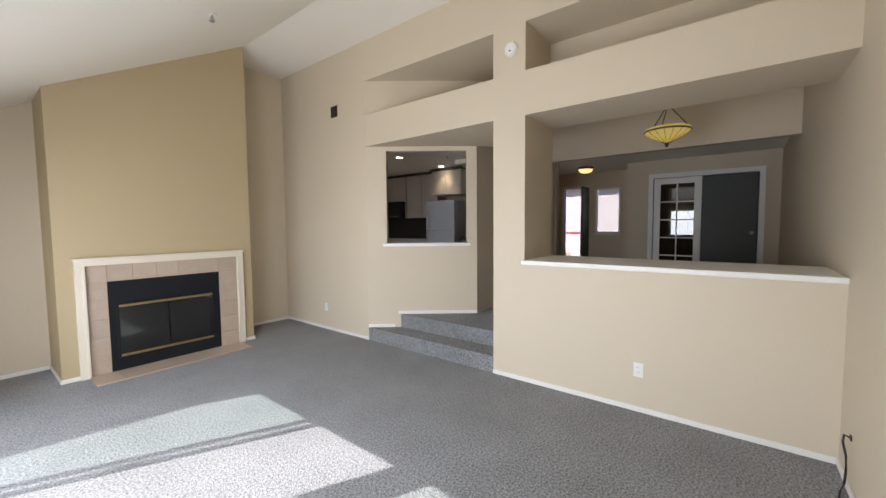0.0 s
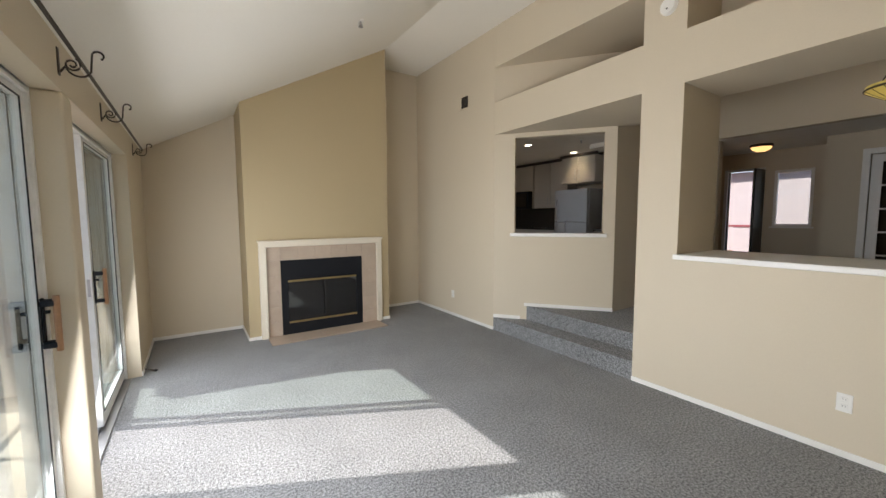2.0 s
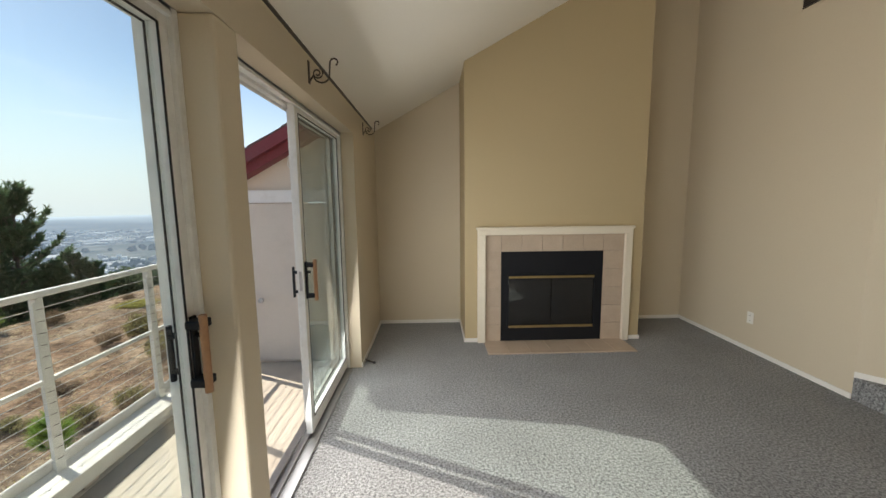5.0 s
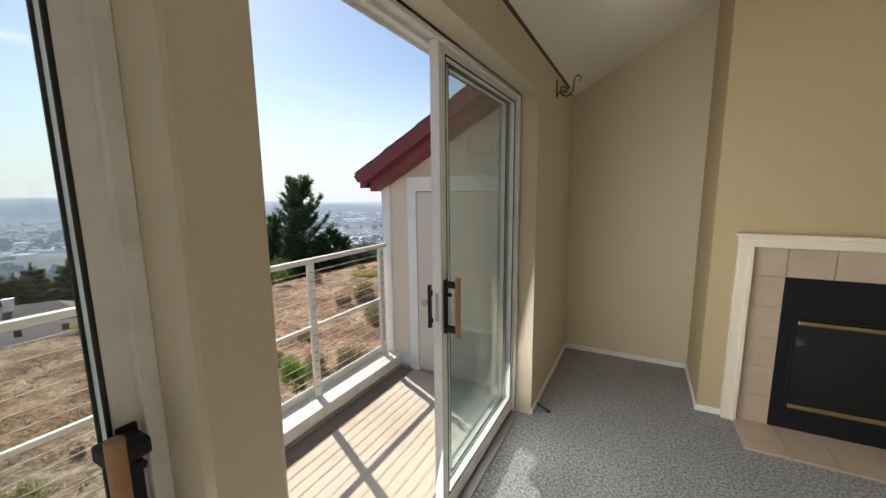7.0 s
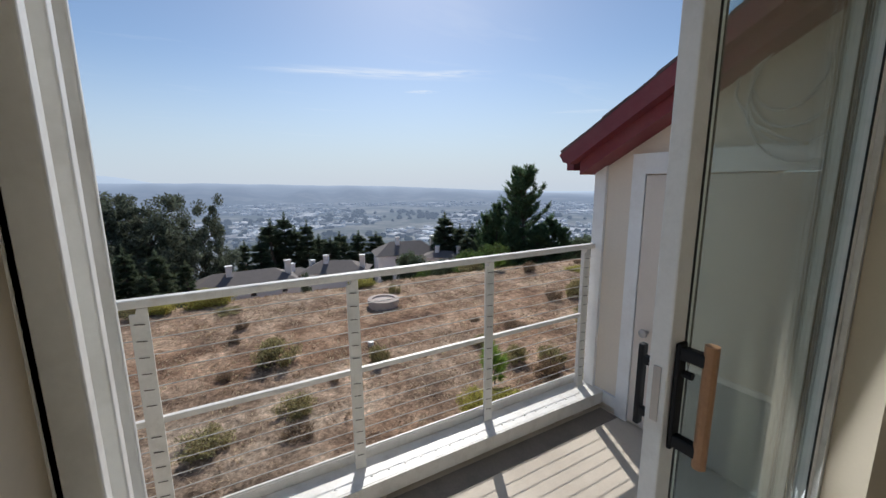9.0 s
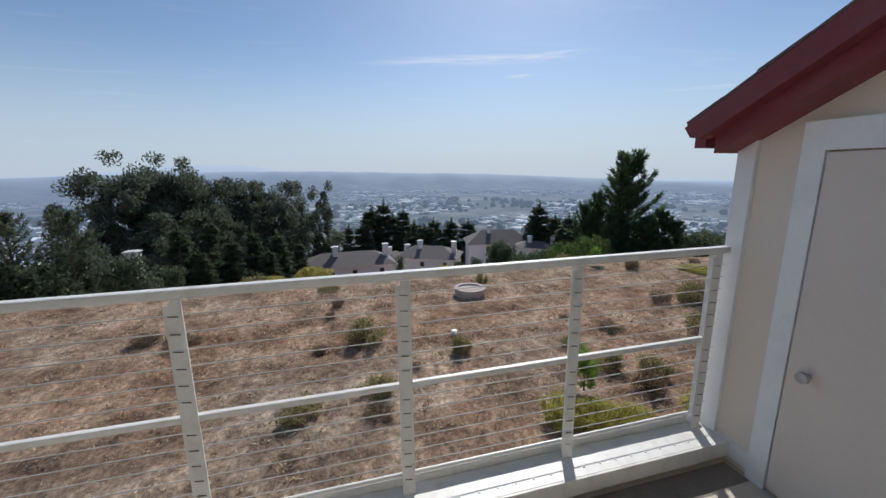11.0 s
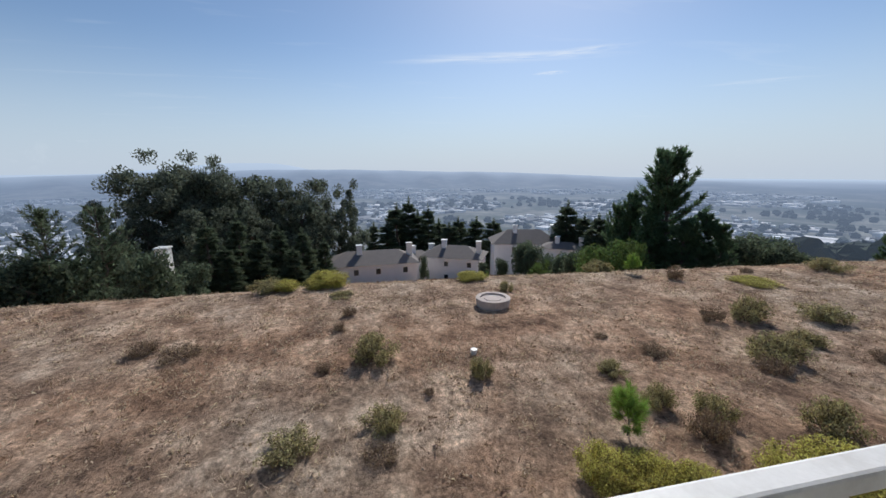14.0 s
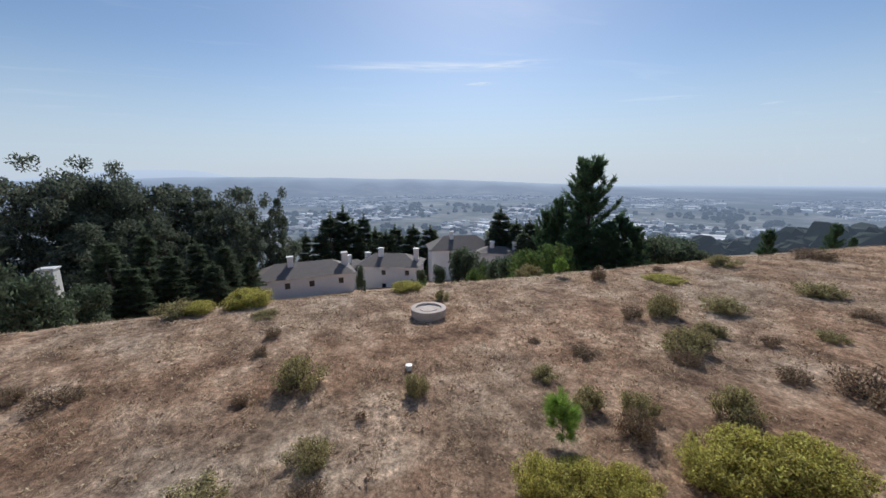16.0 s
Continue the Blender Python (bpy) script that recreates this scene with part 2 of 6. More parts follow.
def carpet():
    m, nt, b = material("grey_carpet")
    n = nt.nodes
    geo = n.new("ShaderNodeNewGeometry")
    tuft = n.new("ShaderNodeTexVoronoi")
    tuft.inputs["Scale"].default_value = 170
    fleck = n.new("ShaderNodeTexNoise")
    fleck.inputs["Scale"].default_value = 72
    fleck.inputs["Detail"].default_value = 4
    fleck.inputs["Roughness"].default_value = 0.75
    sweep = n.new("ShaderNodeTexNoise")
    sweep.inputs["Scale"].default_value = 2.2
    sweep.inputs["Detail"].default_value = 3
    for t in (tuft, fleck, sweep):
        nt.links.new(geo.outputs["Position"], t.inputs["Vector"])
    ramp = n.new("ShaderNodeValToRGB")
    e = ramp.color_ramp.elements
    e[0].position, e[0].color = 0.40, (0.088, 0.090, 0.095, 1)
    e[1].position, e[1].color = 0.60, (0.385, 0.388, 0.392, 1)
    nt.links.new(fleck.outputs[0], ramp.inputs[0])
    hsv = n.new("ShaderNodeHueSaturation")
    mr = n.new("ShaderNodeMapRange")
    mr.inputs["From Min"].default_value, mr.inputs["From Max"].default_value = 0.3, 0.7
    mr.inputs["To Min"].default_value, mr.inputs["To Max"].default_value = 0.88, 1.1
    nt.links.new(sweep.outputs[0], mr.inputs["Value"])
    nt.links.new(mr.outputs[0], hsv.inputs["Value"])
    nt.links.new(ramp.outputs[0], hsv.inputs["Color"])
    nt.links.new(hsv.outputs[0], b.inputs["Base Color"])
    b.inputs["Roughness"].default_value = 0.95
    b.inputs["Specular IOR Level"].default_value = 0.1
    b.inputs["Sheen Weight"].default_value = 0.25
    hgt = n.new("ShaderNodeMath")
    hgt.operation = "SUBTRACT"
    nt.links.new(fleck.outputs[0], hgt.inputs[0])
    nt.links.new(tuft.outputs["Distance"], hgt.inputs[1])
    bp = n.new("ShaderNodeBump")
    bp.inputs["Strength"].default_value = 0.8
    bp.inputs["Distance"].default_value = 0.006
    nt.links.new(hgt.outputs[0], bp.inputs["Height"])
    nt.links.new(bp.outputs[0], b.inputs["Normal"])
    return m


CARPET = carpet()


def glass(name, tint, rough=0.0, mirror=0.04):
    m, nt, b = material(name)
    n = nt.nodes
    tr = n.new("ShaderNodeBsdfTransparent")
    tr.inputs[0].default_value = (*tint, 1)
    gl = n.new("ShaderNodeBsdfGlossy")
    gl.inputs["Roughness"].default_value = rough
    fr = n.new("ShaderNodeLayerWeight")
    fr.inputs["Blend"].default_value = 0.5
    pw = n.new("ShaderNodeMath")
    pw.operation = "POWER"
    pw.inputs[1].default_value = 4.0
    nt.links.new(fr.outputs["Facing"], pw.inputs[0])
    sc = n.new("ShaderNodeMapRange")
    sc.inputs["To Min"].default_value = mirror
    sc.inputs["To Max"].default_value = 0.9
    nt.links.new(pw.outputs[0], sc.inputs["Value"])
    mix = n.new("ShaderNodeMixShader")
    nt.links.new(sc.outputs[0], mix.inputs[0])
    nt.links.new(tr.outputs[0], mix.inputs[1])
    nt.links.new(gl.outputs[0], mix.inputs[2])
    nt.links.new(mix.outputs[0], n["Material Output"].inputs[0])
    return m


GLASS = glass("greenish_glass", (0.93, 0.97, 0.955))
CLEAR = glass("clear_glass", (0.93, 0.95, 0.94))
SMOKED = glass("smoked_glass", (0.10, 0.10, 0.10), mirror=0.13)


def glow(name, color, strength):
    m, nt, b = material(name)
    b.inputs["Base Color"].default_value = (*color, 1)
    b.inputs["Emission Color"].default_value = (*color, 1)
    b.inputs["Emission Strength"].default_value = strength
    b.inputs["Roughness"].default_value = 0.4
    return m


AMBER = glow("amber_art_glass", (0.50, 0.39, 0.11), 0.26)
BULB = glow("lit_diffuser", (1.0, 0.55, 0.20), 0.9)
CAN = glow("lit_downlight", (1.0, 0.86, 0.62), 8.0)

# ---- building helpers ----


def box(bm, x0, x1, y0, y1, z0, z1, bevel=0.0):
    vs = [bm.verts.new(p) for p in ((x0, y0, z0), (x1, y0, z0), (x1, y1, z0), (x0, y1, z0), (x0, y0, z1), (x1, y0, z1), (x1, y1, z1), (x0, y1, z1))]
    fs = [bm.faces.new([vs[i] for i in q]) for q in ((3, 2, 1, 0), (4, 5, 6, 7), (0, 1, 5, 4), (1, 2, 6, 5), (2, 3, 7, 6), (3, 0, 4, 7))]
    if bevel:
        es = list({e for f in fs for e in f.edges})
        bmesh.ops.bevel(bm, geom=es, offset=bevel, segments=2, affect="EDGES", profile=0.5)
    return bm


def prism(bm, outline, axis, a, b):
    """A flat outline drawn out along an axis from a to b. The outline holds the two other coordinates in order."""
    def place(p, d):
        q = list(p)
        q.insert("xyz".index(axis), d)
        return q
    lo = [bm.verts.new(place(p, a)) for p in outline]
    hi = [bm.verts.new(place(p, b)) for p in outline]
    bm.faces.new(lo)
    bm.faces.new(hi[::-1])
    k = len(outline)
    for i in range(k):
        bm.faces.new((lo[i], hi[i], hi[(i + 1) % k], lo[(i + 1) % k]))
    bmesh.ops.recalc_face_normals(bm, faces=bm.faces[:])
    return bm


def tube(bm, points, radius, sides=8, taper=None):
    """A round bar along points."""
    rings = []
    pts = [Vector(p) for p in points]
    for i, p in enumerate(pts):
        d = (pts[min(i + 1, len(pts) - 1)] - pts[max(i - 1, 0)]).normalized()
        u = d.cross(Vector((0.13, 0.21, 1)) if abs(d.z) < 0.9 else Vector((1, 0.1, 0))).normalized()
        v = d.cross(u)
        r = radius if taper is None else radius + (taper - radius) * i / (len(pts) - 1)
        rings.append([bm.verts.new(p + r * (math.cos(a) * u + math.sin(a) * v)) for a in [2 * math.pi * k / sides for k in range(sides)]])
    for a, b in zip(rings, rings[1:]):
        for k in range(sides):
            bm.faces.new((a[k], a[(k + 1) % sides], b[(k + 1) % sides], b[k]))
    bm.faces.new(rings[0][::-1])
    bm.faces.new(rings[-1])
    bmesh.ops.recalc_face_normals(bm, faces=bm.faces[:])
    return bm


def lathe(bm, profile, center=(0, 0, 0), sides=24):
    """A round body from (radius, height) pairs about the z axis."""
    rings = []
    for r, z in profile:
        rings.append([bm.verts.new((center[0] + r * math.cos(2 * math.pi * k / sides), center[1] + r * math.sin(2 * math.pi * k / sides), center[2] + z)) for k in range(sides)])
    for a, b in zip(rings, rings[1:]):
        for k in range(sides):
            bm.faces.new((a[k], a[(k + 1) % sides], b[(k + 1) % sides], b[k]))
    bm.faces.new(rings[0][::-1])
    bm.faces.new(rings[-1])
    bmesh.ops.recalc_face_normals(bm, faces=bm.faces[:])
    return bm


def mesh_ob(name, bm, mat, smooth=False):
    me = bpy.data.meshes.new(name)
    bm.to_mesh(me)
    bm.free()
    me.materials.append(mat)
    if smooth:
        for p in me.polygons:
            p.use_smooth = True
    return new(name, me)


def part(name, bm, mat, parent, label="", smooth=False):
    ob = mesh_ob(name, bm, mat, smooth)
    ob.parent = parent
    ob.matrix_parent_inverse = parent.matrix_world.inverted()
    if label:
        ob["label"] = label
    return ob


def thing(name, at, label, category, group="", kind=""):
    ob = new(name)
    ob.empty_display_size = 0.1
    ob.location = at
    ob.matrix_world = Matrix.Translation(at)
    return tagged(ob, label, category, group, kind)


def structure(name, bm, mat, label, category, smooth=False):
    return tagged(mesh_ob(name, bm, mat, smooth), label, category, kind="structure")


def B(*a, bevel=0.0):
    return box(bmesh.new(), *a, bevel=bevel)

# ---- large structure: the living room ----
XW, XN = -0.42, 3.33          # inner faces of the door wall and of the niche wall
YB, YE = -0.575, 5.80         # inner faces of the back wall and the end wall
XO = -0.60                    # outer face of the door wall
A0, A1, B0, B1 = 0.60, 2.50, 2.65, 4.55   # the two door openings
HEAD = 2.07
RIDGE_X, RIDGE_Z, EAVE_Z = 2.45, 3.87, 2.30
UP = 0.347                    # the raised floor
DECK_Z = -0.10

floor = structure("floor", B(XO, XN + 0.01, YB, YE, -0.25, 0.0), CARPET, "grey flecked cut-pile carpet floor", "floor")

bm = bmesh.new()
prism(bm, [(XO - 0.25, 2.202), (XW, EAVE_Z), (RIDGE_X, RIDGE_Z), (XN + 0.9, RIDGE_Z), (XN + 0.9, RIDGE_Z + 0.2), (RIDGE_X - 0.05, RIDGE_Z + 0.2), (XO - 0.25, 2.36)], "y", YB - 0.15, YE + 0.15)
structure("ceiling", bm, CEIL, "off-white vaulted ceiling sloping up from the glass doors", "ceiling")

bm = bmesh.new()
box(bm, XO, XW, YB - 0.15, A0, -0.2, 2.30)
box(bm, XO, XW, A1, B0, -0.2, HEAD, bevel=0.012)
box(bm, XO, XW, B1, YE + 0.15, -0.2, 2.30)
box(bm, XO, XW, A0, B1, HEAD, 2.30)
structure("wall_west", bm, WALL, "beige painted wall around the two sliding doors", "wall")

bm = prism(bmesh.new(), [(XO, -0.2), (XN, -0.2), (XN, RIDGE_Z), (RIDGE_X, RIDGE_Z), (XW, EAVE_Z), (XO, 2.2)], "y", YE, YE + 0.15)
structure("wall_north", bm, WALL, "beige painted end wall under the sloping ceiling", "wall")
bm = bmesh.new()
prism(bm, [(XO, -0.2), (XN, -0.2), (XN, RIDGE_Z), (RIDGE_X, RIDGE_Z), (XW, EAVE_Z), (XO, 2.2)], "y", YB - 0.15, YB)
box(bm, XN, 8.45, YB - 0.15, YB, -0.2, 3.87)
structure("wall_south", bm, WALL, "plain beige painted wall running into the dining room", "wall")

# niche wall: pillar, low wall, beam and the blind niches above
XD = 4.00
P0, P1, Q1 = 1.566, 1.906, 3.815
bm = bmesh.new()
box(bm, XN, XN + 0.14, Q1, YE + 0.15, -0.2, 2.545)
box(bm, XN, XN + 0.14, Q1 + 0.002, YE + 0.15, 2.545, RIDGE_Z)
structure("wall_east", bm, WALL, "beige painted wall with plant niches above openings", "wall")
structure("pillar", B(XN, XD, P0, P1, -0.2, RIDGE_Z), WALL, "beige painted pillar between two openings", "pillar")
structure("low_wall", B(XN, XD, YB, P0, -0.2, 1.138), WALL, "beige half-height wall below the wide opening", "wall")
bm = bmesh.new()
NICHE = [(XN, P1), (4.40, P1), (4.40, 2.56), (4.235, 2.684), (XN, Q1)]
prism(bm, NICHE, "z", 2.545, 2.945)
prism(bm, NICHE, "z", 3.375, RIDGE_Z)
prism(bm, [(4.40, P1), (4.44, P1), (4.44, 2.60), (4.26, 2.75), (XN + 0.03, Q1 + 0.06), (XN, Q1), (4.235, 2.684), (4.40, 2.56)], "z", 2.945, 3.375)
box(bm, XD, 4.40, P1 - 0.06, P1 - 0.002, 2.545, RIDGE_Z)
structure("beam_north", bm, WALL, "beige boxed beam with a long plant niche", "beam")
bm = bmesh.new()
box(bm, XN, XD, YB, P0, 2.54, 2.945)
box(bm, XN, XD, YB, P0, 3.385, RIDGE_Z)
box(bm, XD - 0.08, XD, YB, P0, 2.945, 3.385)
structure("beam_south", bm, WALL, "beige boxed beam with a long plant niche", "beam")
sill = structure("low_wall_cap", B(XN - 0.035, XD + 0.03, YB, P0 + 0.02, 1.140, 1.182, bevel=0.008), TRIM, "white painted wooden cap on the half wall", "sill")

# slanting kitchen wall with its pass-through
KD = Vector((0.905, -1.131, 0)).normalized()
KN = Vector((KD.y, -KD.x, 0))
if KN.x > 0:
    KN = -KN
K_LEN = math.hypot(0.905, 1.131)
K_M = Matrix(((KD.x, -KN.x, 0, XN), (KD.y, -KN.y, 0, Q1), (0, 0, 1, 0), (0, 0, 0, 1)))


def slant(bm, s0, s1, d0, d1, z0, z1, bevel=0.0):
    """A box along the slanting wall: s along it, d into the kitchen."""
    before = set(bm.verts)
    box(bm, s0, s1, d0, d1, z0, z1, bevel)
    bmesh.ops.transform(bm, matrix=K_M, verts=[v for v in bm.verts if v not in before])
    bmesh.ops.recalc_face_normals(bm, faces=bm.faces[:])
    return bm


bm = bmesh.new()
slant(bm, 0.0, 0.265, 0, 0.13, -0.2, 2.545)
slant(bm, 1.315, K_LEN, 0, 0.13, -0.2, 2.545)
slant(bm, 0.265, 1.315, 0, 0.13, -0.2, 1.245)
slant(bm, 0.265, 1.315, 0, 0.13, 2.49, 2.545)
structure("wall_kitchen", bm, WALL, "beige slanting wall with a kitchen pass-through", "wall")
structure("pass_through_sill", slant(bmesh.new(), 0.215, 1.36, -0.05, 0.16, 1.247, 1.29, 0.006), TRIM, "white painted sill of the kitchen pass-through", "sill")

# raised floor, steps and the rooms behind
bm = bmesh.new()
prism(bm, [(XN, P1), (3.62, P1), (3.62, 3.452), (XN, Q1)], "z", -0.2, 0.172)
tread = structure("step_lower", bm, CARPET, "grey carpeted lower step", "step")
bm = bmesh.new()
prism(bm, [(3.60, P1), (9.3, P1), (9.3, 2.69), (4.235, 2.684), (3.60, 3.478)], "z", -0.19, UP)
structure("step_upper", bm, CARPET, "grey carpeted upper step and hall floor", "step")
structure("floor_dining", B(XD, 9.3, YB, P1, -0.18, UP - 0.004), CARPET, "grey carpeted dining room floor", "floor")
structure("floor_kitchen", prism(bmesh.new(), [(XN + 0.16, Q1 + 0.1), (4.30, 2.81), (9.3, 2.81), (9.3, 7.5), (XN + 0.16, 7.5)], "z", -0.22, UP - 0.006), COUNTER, "dark kitchen floor", "floor")
structure("wall_hall", B(4.235, 6.95, 2.69, 2.798, UP - 0.02, 3.4), WALL, "beige hall wall in shade", "wall")
structure("ceiling_dining", B(XD, 6.12, YB, 2.69, 3.40, 3.5), CEIL, "off-white dining room ceiling", "ceiling")
structure("header_dining", B(6.0, 6.12, YB, 2.69, 2.53, 3.40), WALL, "beige header above the entry hall", "beam")
structure("ceiling_hall", B(6.12, 9.4, YB, 4.4, 2.72, 2.82), CEIL, "off-white entry hall ceiling", "ceiling")
structure("ceiling_kitchen", box(B(XN + 0.14, 8.0, 3.98, 7.6, 2.80, 2.90), XD + 0.01, 8.0, 2.80, 3.98, 2.80, 2.90), CEIL, "off-white kitchen ceiling", "ceiling")
structure("wall_kitchen_far", B(7.30, 7.42, 2.80, 7.6, UP - 0.02, 3.06), WALL, "kitchen wall behind the refrigerator", "wall")
structure("wall_kitchen_north", B(XN, 7.42, 7.5, 7.62, -0.2, 3.06), WALL, "plain kitchen wall", "wall")
bm = bmesh.new()
box(bm, 9.2, 9.32, 1.75, 2.05, UP - 0.02, 2.72)
box(bm, 9.2, 9.32, 2.05, 2.60, UP - 0.02, 1.30)
box(bm, 9.2, 9.32, 2.05, 2.60, 2.34, 2.72)
box(bm, 9.2, 9.32, 2.60, 2.80, UP - 0.02, 2.72)
box(bm, 9.2, 9.32, 2.80, 3.34, 2.38, 2.72)
box(bm, 9.2, 9.32, 3.34, 4.4, UP - 0.02, 2.72)
structure("wall_entry", bm, WALL, "beige entry wall with an open front door and a window", "wall")
structure("wall_entry_return", B(8.30, 9.2, 1.63, 1.75, UP - 0.02, 2.72), WALL, "beige return wall beside the entry", "wall")
structure("wall_entry_north", B(6.95, 9.32, 4.28, 4.4, UP - 0.02, 2.72), WALL, "plain entry wall", "wall")
bm = bmesh.new()
box(bm, 8.30, 8.42, YB, -0.30, UP - 0.02, 2.72)
box(bm, 8.30, 8.42, 1.27, 1.63, UP - 0.02, 2.72)
box(bm, 8.30, 8.42, -0.30, 1.27, 2.38, 2.72)
structure("wall_study", bm, WALL, "beige wall with glazed double doors", "wall")

# chimney breast
FX0, FX1, FY = 0.57, 2.43, 5.12


def vault(x):
    return EAVE_Z + (RIDGE_Z - EAVE_Z) * (x - XW) / (RIDGE_X - XW)


bm = bmesh.new()
OX0, OX1, OZ1 = 0.945, 2.012, 0.965
prism(bm, [(FX0, -0.1), (OX0, -0.1), (OX0, vault(OX0)), (FX0, vault(FX0))], "y", FY, YE)
prism(bm, [(OX1, -0.1), (FX1, -0.1), (FX1, vault(FX1)), (OX1, vault(OX1))], "y", FY, YE)
prism(bm, [(OX0, OZ1), (OX1, OZ1), (OX1, vault(OX1)), (OX0, vault(OX0))], "y", FY, YE)
structure("chimney_breast", bm, ACCENT, "olive-tan painted chimney breast up to the ceiling", "wall")

# baseboards
bm = bmesh.new()
BB = 0.042
for a in ((XW, XW + 0.012, B1, YE - 0.012, 0, BB), (XW, XW + 0.012, YB, A0, 0, BB), (XW, FX0 - 0.012, YE - 0.012, YE, 0, BB), (FX1 + 0.012, XN, YE - 0.012, YE, 0, BB),
          (FX0 - 0.012, FX0, FY - 0.012, YE - 0.012, 0, BB), (FX1, FX1 + 0.012, FY - 0.012, YE - 0.012, 0, BB), (FX0, 0.70, FY - 0.012, FY, 0, BB), (2.325, FX1, FY - 0.012, FY, 0, BB),
          (XN - 0.012, XN, Q1, YE - 0.012, 0, BB), (XN - 0.012, XN, YB + 0.012, P1, 0, BB), (XW, XN, YB, YB + 0.012, 0, BB)):
    box(bm, *a, bevel=0.003)
slant(bm, 0.0, 0.35, -0.012, 0, 0.172, 0.172 + BB)
slant(bm, 0.40, K_LEN, -0.012, 0, UP, UP + BB)
structure("baseboard", bm, TRIM, "low white painted baseboard", "baseboard")

# ---- balcony ----
structure("balcony_floor", B(-1.93, XO, -0.6, 4.95, -0.30, DECK_Z), DECK, "tan coated balcony deck with dirt stains", "balcony")

structure("balcony_gutter", B(-1.715, -1.585, -0.5, 4.92, DECK_Z - 0.02, DECK_Z + 0.004), GRIME, "dark dirty gutter strip along the balcony edge", "balcony")

# ---- sliding doors ----


def rect_frame(bm, x0, x1, y0, y1, z0, z1, w, wb=None, wt=None):
    """A closed rectangular frame in the plane of the door wall."""
    wb = wb or w
    box(bm, x0, x1, y0, y0 + w, z0, z1, bevel=0.003)
    box(bm, x0, x1, y1 - w, y1, z0, z1, bevel=0.003)
    box(bm, x0, x1, y0 + w, y1 - w, z1 - (wt or w), z1, bevel=0.003)
    box(bm, x0, x1, y0 + w, y1 - w, z0, z0 + wb, bevel=0.003)
    return bm


def door_panel(name, door, x, y0, y1, z0, z1, handle_y=None):
    p = part(name, rect_frame(bmesh.new(), x - 0.020, x + 0.020, y0, y1, z0, z1, 0.052, 0.09, 0.042), FRAMES, door)
    w = 0.052
    pane = part("pane", B(x - 0.004, x + 0.004, y0 + w - 0.005, y1 - w + 0.005, z0 + 0.085, z1 - 0.037), GLASS, p, "greenish clear glass")
    pane.visible_shadow = True
    for sx in (-0.022, 0.016):
        part("gasket", rect_frame(bmesh.new(), x + sx, x + sx + 0.006, y0 + w - 0.002, y1 - w + 0.002, z0 + 0.088, z1 - 0.040, 0.008), RUBBER, p, "black rubber glazing seal")
    if handle_y is not None:
        h = bmesh.new()
        zc = 1.020
        gy = handle_y - (0.034 if handle_y > (y0 + y1) / 2 else 0.0)
        box(h, x + 0.022, x + 0.032, handle_y - 0.014, handle_y + 0.014, zc - 0.115, zc + 0.115, bevel=0.003)
        for z in (zc - 0.095, zc + 0.095):
            box(h, x + 0.028, x + 0.082, gy - 0.012, handle_y + 0.010, z - 0.014, z + 0.014, bevel=0.005)
        tube(h, [(x + 0.03, handle_y + 0.005, zc + 0.05), (x + 0.05, handle_y + 0.005, zc + 0.05)], 0.008)
        hd = part("handle", h, BLACK, p, "black metal door handle bracket")
        part("grip", tube(bmesh.new(), [(x + 0.081, gy - 0.001, zc - 0.125), (x + 0.081, gy - 0.001, zc + 0.128)], 0.0125, 12), WOODGRIP, p, "worn wooden grip")
        oh = box(bmesh.new(), x - 0.058, x - 0.044, handle_y - 0.009, handle_y + 0.009, zc - 0.105, zc + 0.085, bevel=0.004)
        for z in (zc - 0.07, zc + 0.05):
            box(oh, x - 0.046, x - 0.019, handle_y - 0.008, handle_y + 0.008, z - 0.009, z + 0.009, bevel=0.002)
        part("outer_handle", oh, BLACK, p, "black outer pull bar")
        part("lock_plate", box(bmesh.new(), x - 0.008, x + 0.008, y0 - 0.002 if handle_y < (y0 + y1) / 2 else y1, y0 if handle_y < (y0 + y1) / 2 else y1 + 0.002, zc - 0.06, zc + 0.06), STEEL, p, "small steel lock plate")
    return p


